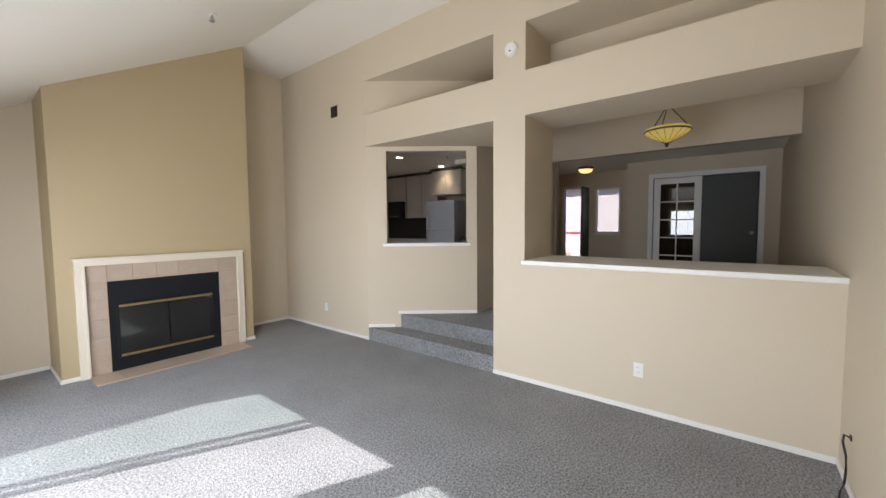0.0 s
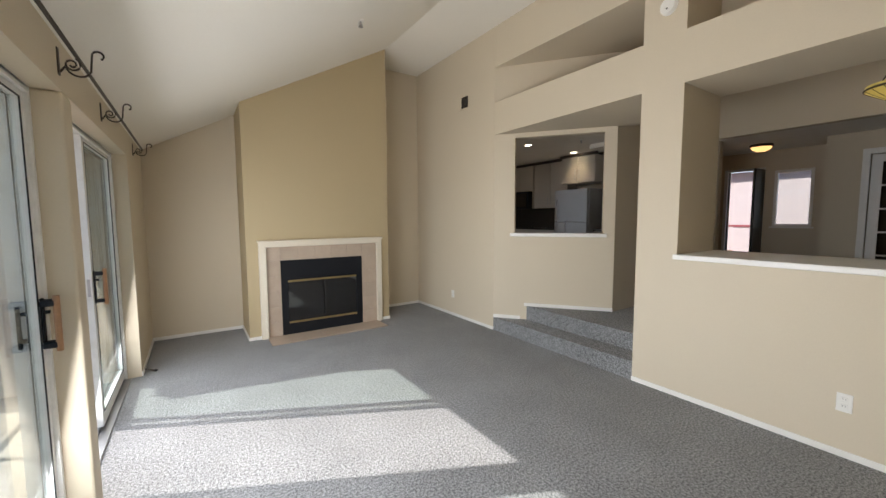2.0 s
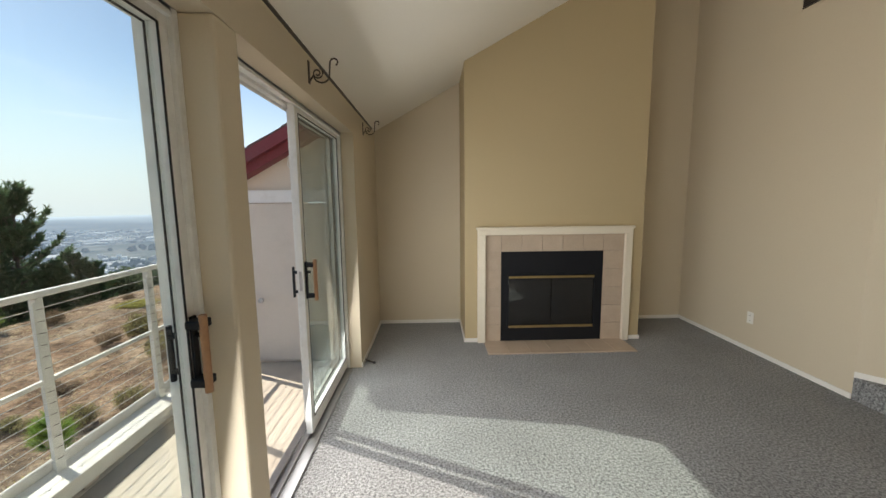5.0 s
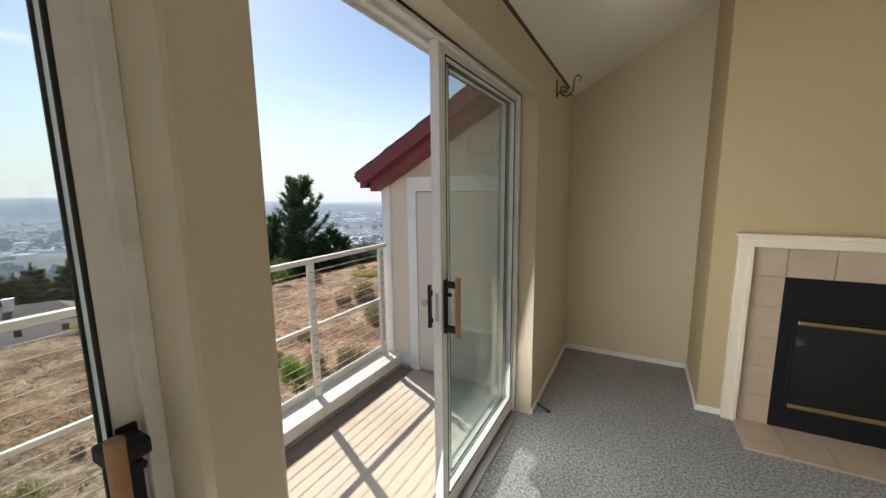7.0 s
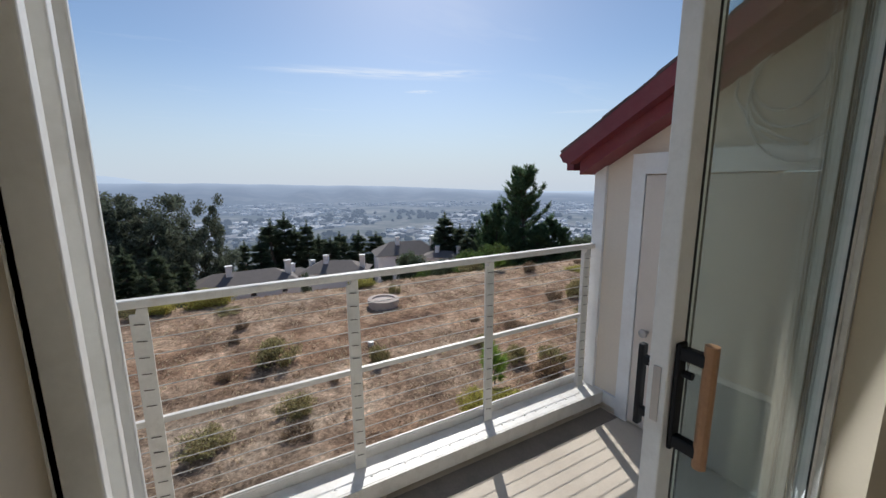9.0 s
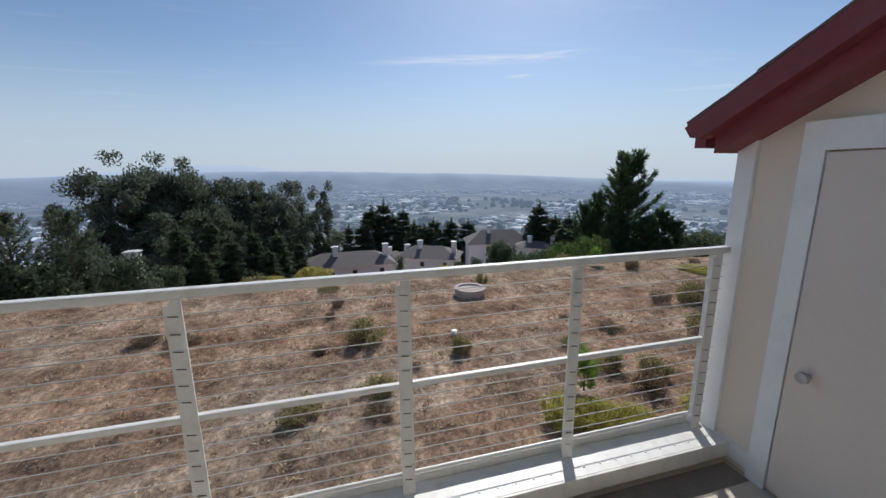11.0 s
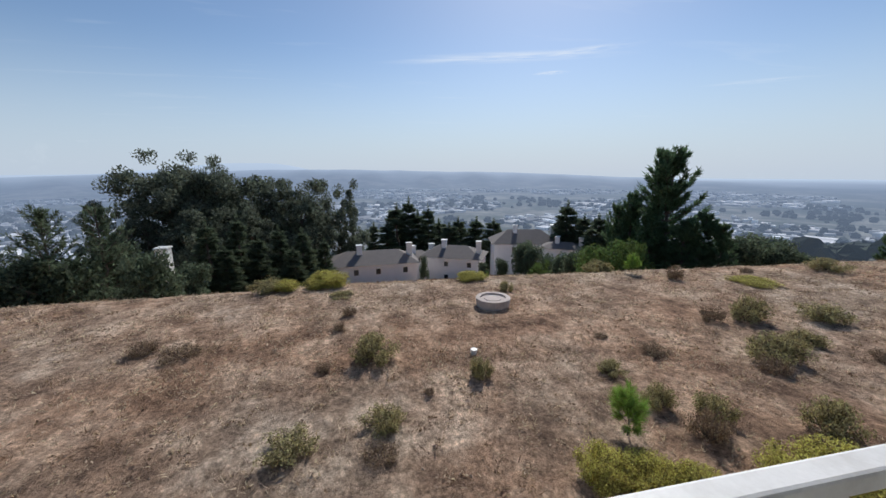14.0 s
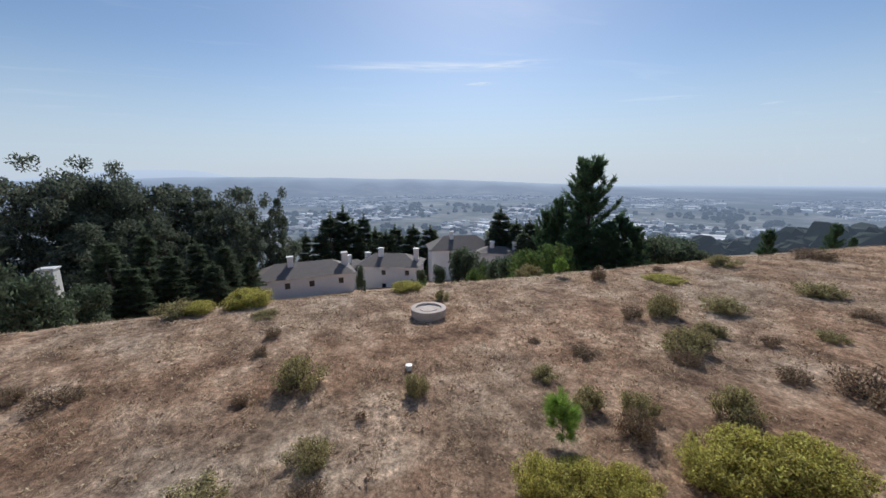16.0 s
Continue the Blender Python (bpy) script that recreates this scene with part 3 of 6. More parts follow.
def sliding_door(y0, y1, slide, fixed, handle_y, label, shut=False):
    d = thing("sliding_door", (-0.58, (y0 + y1) / 2, DECK_Z + 0.06), label, "door", "sliding balcony doors")
    x0, x1 = -0.645, -0.525
    for y in (y0, y1 - 0.03):
        bm = bmesh.new()
        if shut and y != y0:
            part("jamb", box(bm, x0, x1, y + 0.002 * shut, y + 0.028 + 0.002 * shut, 0, HEAD, bevel=0.002), FRAMES, d)
            continue
        for a, b in ((x0, -0.636), (-0.598, -0.582), (-0.542, x1)):
            box(bm, a, b, y, y + 0.03, 0, HEAD, bevel=0.002)
        box(bm, x0, x1, y if y == y0 else y + 0.018, y + 0.006 if y == y0 else y + 0.03, 0, HEAD)
        jb = part("jamb", bm, FRAMES, d)
        yy = y + 0.006 if y == y0 else y + 0.016
        part("seal", B(-0.634, -0.600, yy, yy + 0.002, 0.02, HEAD - 0.03), RUBBER, jb, "black rubber seal")
    bm = bmesh.new()
    for a, b in ((x0, -0.638), (-0.594, -0.584), (-0.540, x1)):
        box(bm, a, b, y0 + 0.03, y1 - 0.03, HEAD - 0.03, HEAD, bevel=0.002)
    box(bm, x0, x1, y0 + 0.03, y1 - 0.03, HEAD - 0.012, HEAD)
    part("head", bm, FRAMES, d)
    bm = bmesh.new()
    box(bm, x0 - 0.02, x1 + 0.03, y0 + 0.03, y1 - 0.03, -0.03, 0.012, bevel=0.003)
    for a in (x0 + 0.03, x0 + 0.078):
        box(bm, a - 0.004, a + 0.004, y0 + 0.03, y1 - 0.03, 0.012, 0.026)
    part("track", bm, STEEL, d, "worn metal sill track")
    door_panel("fixed_panel", d, -0.616, *fixed, 0.03, HEAD - 0.015)
    door_panel("sliding_panel", d, -0.562, *slide, 0.03, HEAD - 0.015, handle_y)
    return d


sliding_door(A0, A1, (1.45, 2.486), (0.615, 1.50), 2.450, "closed white-framed sliding glass door with dark gaskets", True)
sliding_door(B0, B1, (3.52, 4.53), (3.65, 4.533), 3.548, "open white-framed sliding glass door to the balcony")

# door stop lying on the carpet beside the jamb
st = thing("door_stop", (-0.36, 4.64, 0.0), "small dark spring door stop on the carpet", "door stop")
part("spring", tube(bmesh.new(), [(-0.405, 4.66, 0.03), (-0.33, 4.63, 0.012)], 0.007), IRON, st)
part("tip", tube(bmesh.new(), [(-0.33, 4.63, 0.012), (-0.31, 4.622, 0.012)], 0.011), RUBBER, st, "black rubber tip")

# ---- curtain rod with scrolled brackets ----
rod = thing("curtain_rod", (XW, 3.4, 2.19), "dark wrought-iron curtain rod with scrolled brackets", "curtain rod")
part("rod", tube(bmesh.new(), [(-0.345, 0.3, 2.205), (-0.345, 5.10, 2.205)], 0.008, 10), IRON, rod, smooth=True)
for by in (1.20, 2.46, 3.42, 5.03):
    part("wall_plate", box(bmesh.new(), XW, XW + 0.006, by - 0.012, by + 0.012, 2.13, 2.25, bevel=0.002), IRON, rod)
    pts = []
    for k in range(26):
        a = -2.6 + k * 0.40
        r = 0.008 + 0.0009 * k
        pts.append((-0.372 + r * math.cos(a), by, 2.185 + r * math.sin(a)))
    part("scroll", tube(bmesh.new(), pts, 0.0042, 6), IRON, rod, smooth=True)
    pts = [(-0.414, by, 2.145)]
    for k in range(10):
        a = math.pi * (1.05 + 0.09 * k)
        pts.append((-0.350 + 0.045 * math.cos(a), by, 2.185 + 0.045 * math.sin(a) - 0.004))
    for k in range(14):
        a = math.pi * (1.0 - 0.105 * k)
        pts.append((-0.278 + 0.024 * math.cos(a) * (1 - 0.03 * k), by, 2.240 + 0.024 * math.sin(a) * (1 - 0.03 * k)))
    part("hook", tube(bmesh.new(), pts, 0.0045, 6), IRON, rod, smooth=True)

# ---- fireplace ----
fp = thing("fireplace", (1.49, FY, 0.0), "gas fireplace with black steel front and tan tile surround", "fireplace")
bm = bmesh.new()
SX0, SX1, SZ = 0.700, 2.305, 1.215
for x0, x1, w in ((SX0, SX0 + 0.075, 0), (SX1 - 0.075, SX1, 1)):
    box(bm, x0, x1, FY - 0.045, FY, 0, SZ - 0.075, bevel=0.006)
    box(bm, x0 + (0.052 if w == 0 else -0.004), x1 + (0.004 if w == 0 else -0.052), FY - 0.052, FY - 0.04, 0, SZ - 0.07, bevel=0.004)
box(bm, SX0, SX1, FY - 0.045, FY, SZ - 0.075, SZ, bevel=0.006)
box(bm, SX0 - 0.012, SX1 + 0.012, FY - 0.062, FY, SZ - 0.018, SZ + 0.006, bevel=0.005)
part("surround_moulding", bm, MOULD, fp, "white painted wooden moulding")
TX0, TX1, TZ = SX0 + 0.075, SX1 - 0.075, SZ - 0.075
part("tile_bed", box(box(box(bmesh.new(), TX0, OX0, FY - 0.008, FY, 0, TZ), OX1, TX1, FY - 0.008, FY, 0, TZ), OX0, OX1, FY - 0.008, FY, OZ1, TZ), GROUT, fp)
part("hearth_bed", B(TX0 - 0.01, TX1 + 0.01, 4.765, FY, -0.02, 0.005), GROUT, fp)


def tile_mesh(w, d, h):
    bm = box(bmesh.new(), -w / 2, w / 2, -d / 2, d / 2, -h / 2, h / 2)
    me = bpy.data.meshes.new("tile")
    bm.to_mesh(me)
    bm.free()
    me.materials.append(TILE)
    return me


def lay_tile(me, x, y, z):
    t = new("tile", me)
    t.parent = fp
    t.matrix_parent_inverse = fp.matrix_world.inverted()
    t.location = (x, y, z)


G = 0.004
th = (OZ1) / 5
side_l = tile_mesh(OX0 - TX0 - G, 0.010, th - G)
corner = tile_mesh(OX0 - TX0 - G, 0.010, TZ - OZ1 - G)
side_r = tile_mesh(TX1 - OX1 - G, 0.010, th - G)
corner_r = tile_mesh(TX1 - OX1 - G, 0.010, TZ - OZ1 - G)
for k in range(5):
    lay_tile(side_l, (TX0 + OX0) / 2, FY - 0.011, (k + 0.5) * th)
    lay_tile(side_r, (TX1 + OX1) / 2, FY - 0.011, (k + 0.5) * th)
lay_tile(corner, (TX0 + OX0) / 2, FY - 0.011, (TZ + OZ1) / 2)
lay_tile(corner_r, (TX1 + OX1) / 2, FY - 0.011, (TZ + OZ1) / 2)
tw = (OX1 - OX0) / 5
top = tile_mesh(tw - G, 0.010, TZ - OZ1 - G)
for k in range(5):
    lay_tile(top, OX0 + (k + 0.5) * tw, FY - 0.011, (TZ + OZ1) / 2)
hw = (TX1 - TX0 + 0.02) / 7
hearth = tile_mesh(hw - G, 0.330, 0.012)
for k in range(7):
    lay_tile(hearth, TX0 - 0.01 + (k + 0.5) * hw, 4.935, 0.006)

bm = bmesh.new()
IX0, IX1, IZ0, IZ1 = 1.025, 1.925, 0.160, 0.715
yf = FY - 0.018
box(bm, OX0, IX0, yf, FY + 0.02, 0.008, OZ1)
box(bm, IX1, OX1, yf, FY + 0.02, 0.008, OZ1)
box(bm, IX0, IX1, yf, FY + 0.02, IZ1, OZ1)
box(bm, IX0, IX1, yf, FY + 0.02, 0.008, IZ0)
part("steel_front", bm, BLACK, fp, "matt black steel face")
bm = bmesh.new()
box(bm, IX0 - 0.02, IX1 + 0.02, yf - 0.012, yf, IZ1, IZ1 + 0.018, bevel=0.003)
box(bm, IX0 - 0.02, IX0, yf - 0.012, yf, IZ0 - 0.018, IZ1, bevel=0.003)
box(bm, IX1, IX1 + 0.02, yf - 0.012, yf, IZ0 - 0.018, IZ1, bevel=0.003)
part("door_frame", bm, BLACK, fp)
for z in (IZ0 - 0.008, IZ1 - 0.032):
    part("brass_bar", B(IX0, IX1, yf - 0.010, yf + 0.006, z, z + 0.026, bevel=0.006), BRASS, fp, "dull brass trim bar")
xm = (IX0 + IX1) / 2
for x0, x1 in ((IX0 + 0.004, xm - 0.004), (xm + 0.004, IX1 - 0.004)):
    part("glass_door", B(x0, x1, yf + 0.004, yf + 0.010, IZ0, IZ1 - 0.03), SMOKED, fp, "smoked glass door panel")
bm = bmesh.new()
box(bm, OX0, OX1, YE - 0.06, YE - 0.02, 0.01, OZ1)
box(bm, OX0 - 0.0, OX0 + 0.02, FY + 0.025, YE - 0.06, 0.01, OZ1)
box(bm, OX1 - 0.02, OX1, FY + 0.025, YE - 0.06, 0.01, OZ1)
box(bm, OX0, OX1, FY + 0.025, YE - 0.06, OZ1 - 0.02, OZ1)
box(bm, OX0, OX1, FY + 0.025, YE - 0.06, 0.01, 0.03)
part("firebox", bm, SOOT, fp, "soot-black firebox lining")
bm = bmesh.new()
tube(bm, [(1.2, 5.40, 0.20), (1.8, 5.36, 0.21)], 0.055, 10)
tube(bm, [(1.25, 5.32, 0.29), (1.75, 5.46, 0.30)], 0.05, 10)
box(bm, 1.15, 1.85, 5.28, 5.5, 0.03, 0.15)
part("ceramic_logs", bm, SOOT, fp)

# ---- fittings on the walls ----


def outlet(x, y, z, label):
    o = thing("wall_outlet", (x, y, z), label, "outlet", "wall outlets")
    part("cover_plate", box(bmesh.new(), x - 0.007, x, y - 0.036, y + 0.036, z - 0.058, z + 0.058, bevel=0.003), PLASTIC, o)
    for dz in (-0.022, 0.022):
        part("socket", box(bmesh.new(), x - 0.010, x - 0.006, y - 0.016, y + 0.016, z + dz - 0.014, z + dz + 0.014, bevel=0.003), PLASTIC, o)
        for dy in (-0.006, 0.006):
            part("slot", B(x - 0.0105, x - 0.0098, y + dy - 0.001, y + dy + 0.001, z + dz - 0.002, z + dz + 0.007), RUBBER, o)
    return o


outlet(XN, 0.565, 0.342, "white plastic duplex outlet on the half wall")
outlet(XN, 4.745, 0.33, "white plastic duplex outlet near the baseboard")
oh = thing("wall_outlet", (5.2, 2.69, UP + 0.33), "white plastic outlet on the hall wall", "outlet", "wall outlets")
part("cover_plate", box(bmesh.new(), 5.165, 5.235, 2.683, 2.69, UP + 0.27, UP + 0.39, bevel=0.003), PLASTIC, oh)

vent = thing("wall_vent", (XN, 4.44, 3.10), "small square louvred air vent, half dark", "vent")
part("frame", rect_frame(bmesh.new(), XN - 0.010, XN, 4.345, 4.535, 3.01, 3.20, 0.018), WALL, vent)
part("blank_plate", B(XN - 0.008, XN, 4.535, 4.63, 3.01, 3.20, bevel=0.002), WALL, vent)
part("backing", B(XN - 0.002, XN + 0.001, 4.36, 4.52, 3.025, 3.185), SOOT, vent)
for k in range(9):
    z = 3.036 + k * 0.017
    bm = bmesh.new()
    prism(bm, [(XN - 0.009, z), (XN - 0.007, z - 0.003), (XN - 0.002, z + 0.008), (XN - 0.003, z + 0.010)], "y", 4.363, 4.517)
    part("slat", bm, IRON, vent)

sm = thing("smoke_detector", (XN, 1.705, 3.17), "round white smoke detector on the pillar", "smoke detector")
bm = lathe(bmesh.new(), [(0.068, 0), (0.068, 0.012), (0.060, 0.022), (0.056, 0.034), (0.030, 0.040), (0.0001, 0.041)], sides=28)
bmesh.ops.transform(bm, matrix=pose(XN, 1.705, 3.17, 0, -90, 0), verts=bm.verts[:])
part("body", bm, PLASTIC, sm)
bm = lathe(bmesh.new(), [(0.008, 0), (0.008, 0.004), (0.0001, 0.004)], sides=10)
bmesh.ops.transform(bm, matrix=pose(XN - 0.037, 1.705, 3.145, 0, -90, 0), verts=bm.verts[:])
part("test_button", bm, IRON, sm)


def sprinkler(x, y, z, label):
    s = thing("sprinkler", (x, y, z), label, "sprinkler", "ceiling sprinklers")
    part("escutcheon", lathe(bmesh.new(), [(0.035, 0.004), (0.033, -0.006), (0.0001, -0.008)], (x, y, z), 20), PLASTIC, s)
    bm = bmesh.new()
    lathe(bm, [(0.008, 0), (0.008, -0.045), (0.004, -0.05)], (x, y, z), 10)
    lathe(bm, [(0.022, -0.052), (0.022, -0.055), (0.0001, -0.056)], (x, y, z), 14)
    tube(bm, [(x - 0.012, y, z - 0.02), (x - 0.016, y, z - 0.038), (x - 0.004, y, z - 0.052)], 0.003, 6)
    tube(bm, [(x + 0.012, y, z - 0.02), (x + 0.016, y, z - 0.038), (x + 0.004, y, z - 0.052)], 0.003, 6)
    part("head", bm, STEEL, s)


sprinkler(1.445, 3.54, vault(1.445) - 0.004, "small white ceiling sprinkler head")
cord = thing("cable", (2.95, YB, 0.0), "loose black cable from the wall to the carpet", "cable")
part("wire", tube(bmesh.new(), [(3.05, YB + 0.005, 0.30), (3.05, YB + 0.03, 0.31), (3.04, YB + 0.035, 0.27), (2.98, YB + 0.03, 0.22), (2.96, YB + 0.03, 0.15), (2.98, YB + 0.03, 0.06), (2.96, YB + 0.05, 0.012), (2.85, YB + 0.07, 0.006)], 0.006, 6), RUBBER, cord, smooth=True)
part("wall_gland", box(bmesh.new(), 3.035, 3.065, YB, YB + 0.006, 0.285, 0.315), RUBBER, cord)

# ---- balcony rail ----
RX = -1.87
rail = thing("balcony_railing", (RX, 2.2, 0.02), "white metal balcony railing strung with steel cables", "railing")
part("top_rail", B(RX - 0.020, RX + 0.020, -0.55, 4.95, 1.006, 1.040, bevel=0.006), RAIL, rail)
posts = [4.86, 4.055, 3.26, 2.467, 1.673, 0.88, 0.086]
pm = None
for py in posts:
    if pm is None:
        b2 = bmesh.new()
        prism(b2, [(-0.028, 0.0), (0.028, 0.0), (0.028, 0.985), (-0.004, 0.985), (-0.010, 0.965), (-0.028, 0.965)], "x", 0.010, 0.018)
        box(b2, -0.028, 0.011, -0.004, 0.004, 0.0, 0.988)
        p = part("post", b2, RAIL, rail)
        pm = p.data
    else:
        p = new("post", pm)
        p.parent = rail
        p.matrix_parent_inverse = rail.matrix_world.inverted()
    p.location = (RX, py, 0.02)
ys = sorted(posts)
for a, b in zip(ys, ys[1:]):
    part("mid_rail", B(RX - 0.012, RX + 0.012, a + 0.006, b - 0.006, 0.532, 0.558, bevel=0.004), RAIL, rail)
for z in [0.945 - 0.065 * k for k in range(6)] + [0.487 - 0.065 * k for k in range(7)]:
    part("cable", tube(bmesh.new(), [(RX, -0.5, z), (RX, 4.93, z)], 0.0022, 6), CABLE, rail, "thin steel cable")
    for py in posts[:5]:
        part("cable_end", tube(bmesh.new(), [(RX + 0.020, py - 0.016, z + 0.002), (RX + 0.022, py + 0.016, z - 0.001)], 0.0019, 5), IRON, rail)
part("outer_flange", B(RX - 0.05, RX - 0.038, -0.55, 4.94, -0.02, 0.082, bevel=0.003), RAIL, rail)
part("sill_cap", B(RX - 0.037, -1.729, -0.55, 4.94, 0.006, 0.020, bevel=0.003), RAIL, rail, "white painted metal sill with rivets")
part("inner_lip", B(-1.728, -1.715, -0.55, 4.94, -0.065, 0.021, bevel=0.003), RAIL, rail)
rivet = None
for k in range(46):
    y = 4.82 - 0.09 * k
    if rivet is None:
        rv = part("rivet", lathe(bmesh.new(), [(0.007, 0), (0.005, 0.003), (0.0001, 0.004)], (0, 0, 0), 8), RAIL, rail)
        rivet = rv.data
    else:
        rv = new("rivet", rivet)
        rv.parent = rail
        rv.matrix_parent_inverse = rail.matrix_world.inverted()
    rv.location = (-1.775, y, 0.020)
for y in (4.72, 3.3, 1.9, 0.5):
    part("foot_block", B(-1.81, -1.735, y - 0.05, y + 0.05, DECK_Z, -0.02, bevel=0.005), CONCRETE, rail, "dirty grey support block")
structure("balcony_edge", B(-1.955, -1.93, -0.6, 4.95, -0.30, -0.022), RAIL, "white painted balcony fascia ledge", "balcony")

# ---- storage closet and roof edge ----
CY = 4.955


def roof_top(x):
    return 1.600 + 0.55 * (x + 2.08)


bm = bmesh.new()
CX0, CX1, CZ = -1.53, -0.72, 1.495
prism(bm, [(-1.86, -0.3), (CX0, -0.3), (CX0, roof_top(CX0) - 0.12), (-1.86, roof_top(-1.86) - 0.12)], "y", CY, CY + 0.12)
prism(bm, [(CX1, -0.3), (XO, -0.3), (XO, roof_top(XO) - 0.12), (CX1, roof_top(CX1) - 0.12)], "y", CY, CY + 0.12)
prism(bm, [(CX0, CZ), (CX1, CZ), (CX1, roof_top(CX1) - 0.12), (CX0, roof_top(CX0) - 0.12)], "y", CY, CY + 0.12)
box(bm, -1.86, -1.74, CY + 0.12, 7.4, -3.2, roof_top(-1.86) - 0.12)
box(bm, CX0, CX1, CY, CY + 0.12, -0.3, DECK_Z + 0.02)
structure("wall_closet", bm, SIDING, "beige stucco closet wall at the balcony end", "wall")
bm = bmesh.new()
box(bm, -1.885, -1.80, CY - 0.022, CY, -0.08, roof_top(-1.885) - 0.13)
box(bm, -1.885, -1.86, CY, CY + 0.09, -0.3, roof_top(-1.885) - 0.13)
box(bm, CX0 - 0.085, CX0, CY - 0.026, CY, DECK_Z, CZ + 0.11)
box(bm, CX1, CX1 + 0.085, CY - 0.026, CY, DECK_Z, CZ + 0.11)
box(bm, CX0, CX1, CY - 0.026, CY, CZ, CZ + 0.11)
box(bm, -1.80, CX0 - 0.085, CY - 0.020, CY, -0.06, 0.02)
box(bm, CX0 - 0.085, CX1 + 0.085, CY - 0.030, CY, CZ + 0.11, CZ + 0.118)
structure("trim_closet", bm, BOARD, "white painted boards around the closet door", "trim")
cd = thing("closet_door", ((CX0 + CX1) / 2, CY + 0.02, DECK_Z), "low beige painted closet door with black strip", "door")
part("leaf", B(CX0 + 0.006, CX1 - 0.006, CY - 0.0245, CY + 0.018, DECK_Z + 0.025, CZ - 0.008, bevel=0.004), CLOSET, cd)
knob = part("knob", lathe(bmesh.new(), [(0.012, 0), (0.010, 0.02), (0.026, 0.035), (0.024, 0.05), (0.0001, 0.055)], (0, 0, 0), 16), STEEL, cd)
knob.data.transform(pose(-1.44, CY - 0.0245, 0.55, 90, 0, 0))
wires = thing("wall_wires", (-0.95, CY, 1.75), "grey cables looped on the closet wall", "cable")
for k in range(4):
    r = 0.13 + 0.03 * k
    pts = []
    for i in range(22):
        a = 2.3 + i * (0.20 + 0.01 * k)
        pts.append((-0.93 + 0.03 * k + r * math.cos(a), CY - 0.012 - 0.006 * k, 1.92 - 0.04 * k + r * 1.25 * math.sin(a)))
    part("cable_loop", tube(bmesh.new(), pts, 0.006, 6), FRAMES, wires, smooth=True)
part("drop_cable", tube(bmesh.new(), [(-1.10, CY - 0.012, 2.02), (-1.12, CY - 0.015, 1.85), (-1.05, CY - 0.018, 1.72), (-0.92, CY - 0.03, 1.64), (-0.82, CY - 0.04, 1.60)], 0.007, 6), FRAMES, wires, smooth=True)

roof = thing("closet_roof", (-1.4, 5.0, 1.9), "shingled roof edge with dark red fascia boards", "roof")
bm = bmesh.new()
prism(bm, [(-2.02, roof_top(-2.02) - 0.005), (-0.40, roof_top(-0.40) - 0.005), (-0.40, roof_top(-0.40) - 0.115), (-1.93, roof_top(-1.93) - 0.115), (-1.985, roof_top(-2.02) - 0.055)], "y", 4.735, 4.80)
part("rake_board", bm, RED, roof, "dark red painted rake board")
bm = bmesh.new()
prism(bm, [(-1.90, roof_top(-1.90) - 0.10), (-0.40, roof_top(-0.40) - 0.10), (-0.40, roof_top(-0.40) - 0.20), (-1.90, roof_top(-1.90) - 0.20)], "y", 4.80, CY)
part("soffit_board", bm, RED, roof, "dark red painted soffit board")
bm = bmesh.new()
prism(bm, [(-2.01, roof_top(-2.01)), (-0.40, roof_top(-0.40)), (-0.40, roof_top(-0.40) + 0.012), (-2.01, roof_top(-2.01) + 0.012)], "y", 4.738, 7.5)
part("roof_deck", bm, SHINGLE, roof)
bm = bmesh.new()
box(bm, -2.01, -1.95, 4.80, 7.5, roof_top(-2.01) - 0.11, roof_top(-2.01) - 0.002)
part("eave_board", bm, RED, roof)
bm = bmesh.new()
for r in range(11):
    x = -2.015 + r * 0.155
    for c in range(16):
        y0 = 4.738 + c * 0.18 + (r % 2) * 0.05
        z0 = roof_top(x) + 0.013
        prism(bm, [(x, z0), (x + 0.17, roof_top(x + 0.17) + 0.011), (x + 0.17, roof_top(x + 0.17) + 0.014), (x, z0 + 0.006)], "y", y0, y0 + 0.172)
part("shingles", bm, SHINGLE, roof)

# ---- dining room, hall and kitchen seen through the openings ----
pend = thing("pendant_lamp", (4.95, 0.62, 3.40), "stained-glass bowl pendant lamp on dark chains", "lamp")
PX, PY, PZ = 5.0, 0.63, 2.525
part("finial", lathe(bmesh.new(), [(0.0001, -0.150), (0.012, -0.140), (0.022, -0.122), (0.016, -0.108), (0.030, -0.100), (0.0001, -0.098)], (PX, PY, PZ), 14), IRON, pend)
sides = 16
for k in range(sides):
    a0, a1 = 2 * math.pi * k / sides, 2 * math.pi * (k + 1) / sides
    bm = bmesh.new()
    ring = []
    for r, z in ((0.025, -0.100), (0.105, -0.062), (0.185, -0.012), (0.232, 0.022)):
        ring.append([bm.verts.new((PX + r * math.cos(a), PY + r * math.sin(a), PZ + z)) for a in (a0 + 0.012, a1 - 0.012)])
    for p, q in zip(ring, ring[1:]):
        bm.faces.new((p[0], p[1], q[1], q[0]))
    bmesh.ops.solidify(bm, geom=bm.faces[:], thickness=0.003)
    part("glass_panel", bm, AMBER, pend, "glowing amber art glass")
    part("came", tube(bmesh.new(), [(PX + r * math.cos(a0), PY + r * math.sin(a0), PZ + z - 0.001) for r, z in ((0.025, -0.100), (0.105, -0.062), (0.185, -0.012), (0.232, 0.022))], 0.0025, 5), IRON, pend)
bm = bmesh.new()
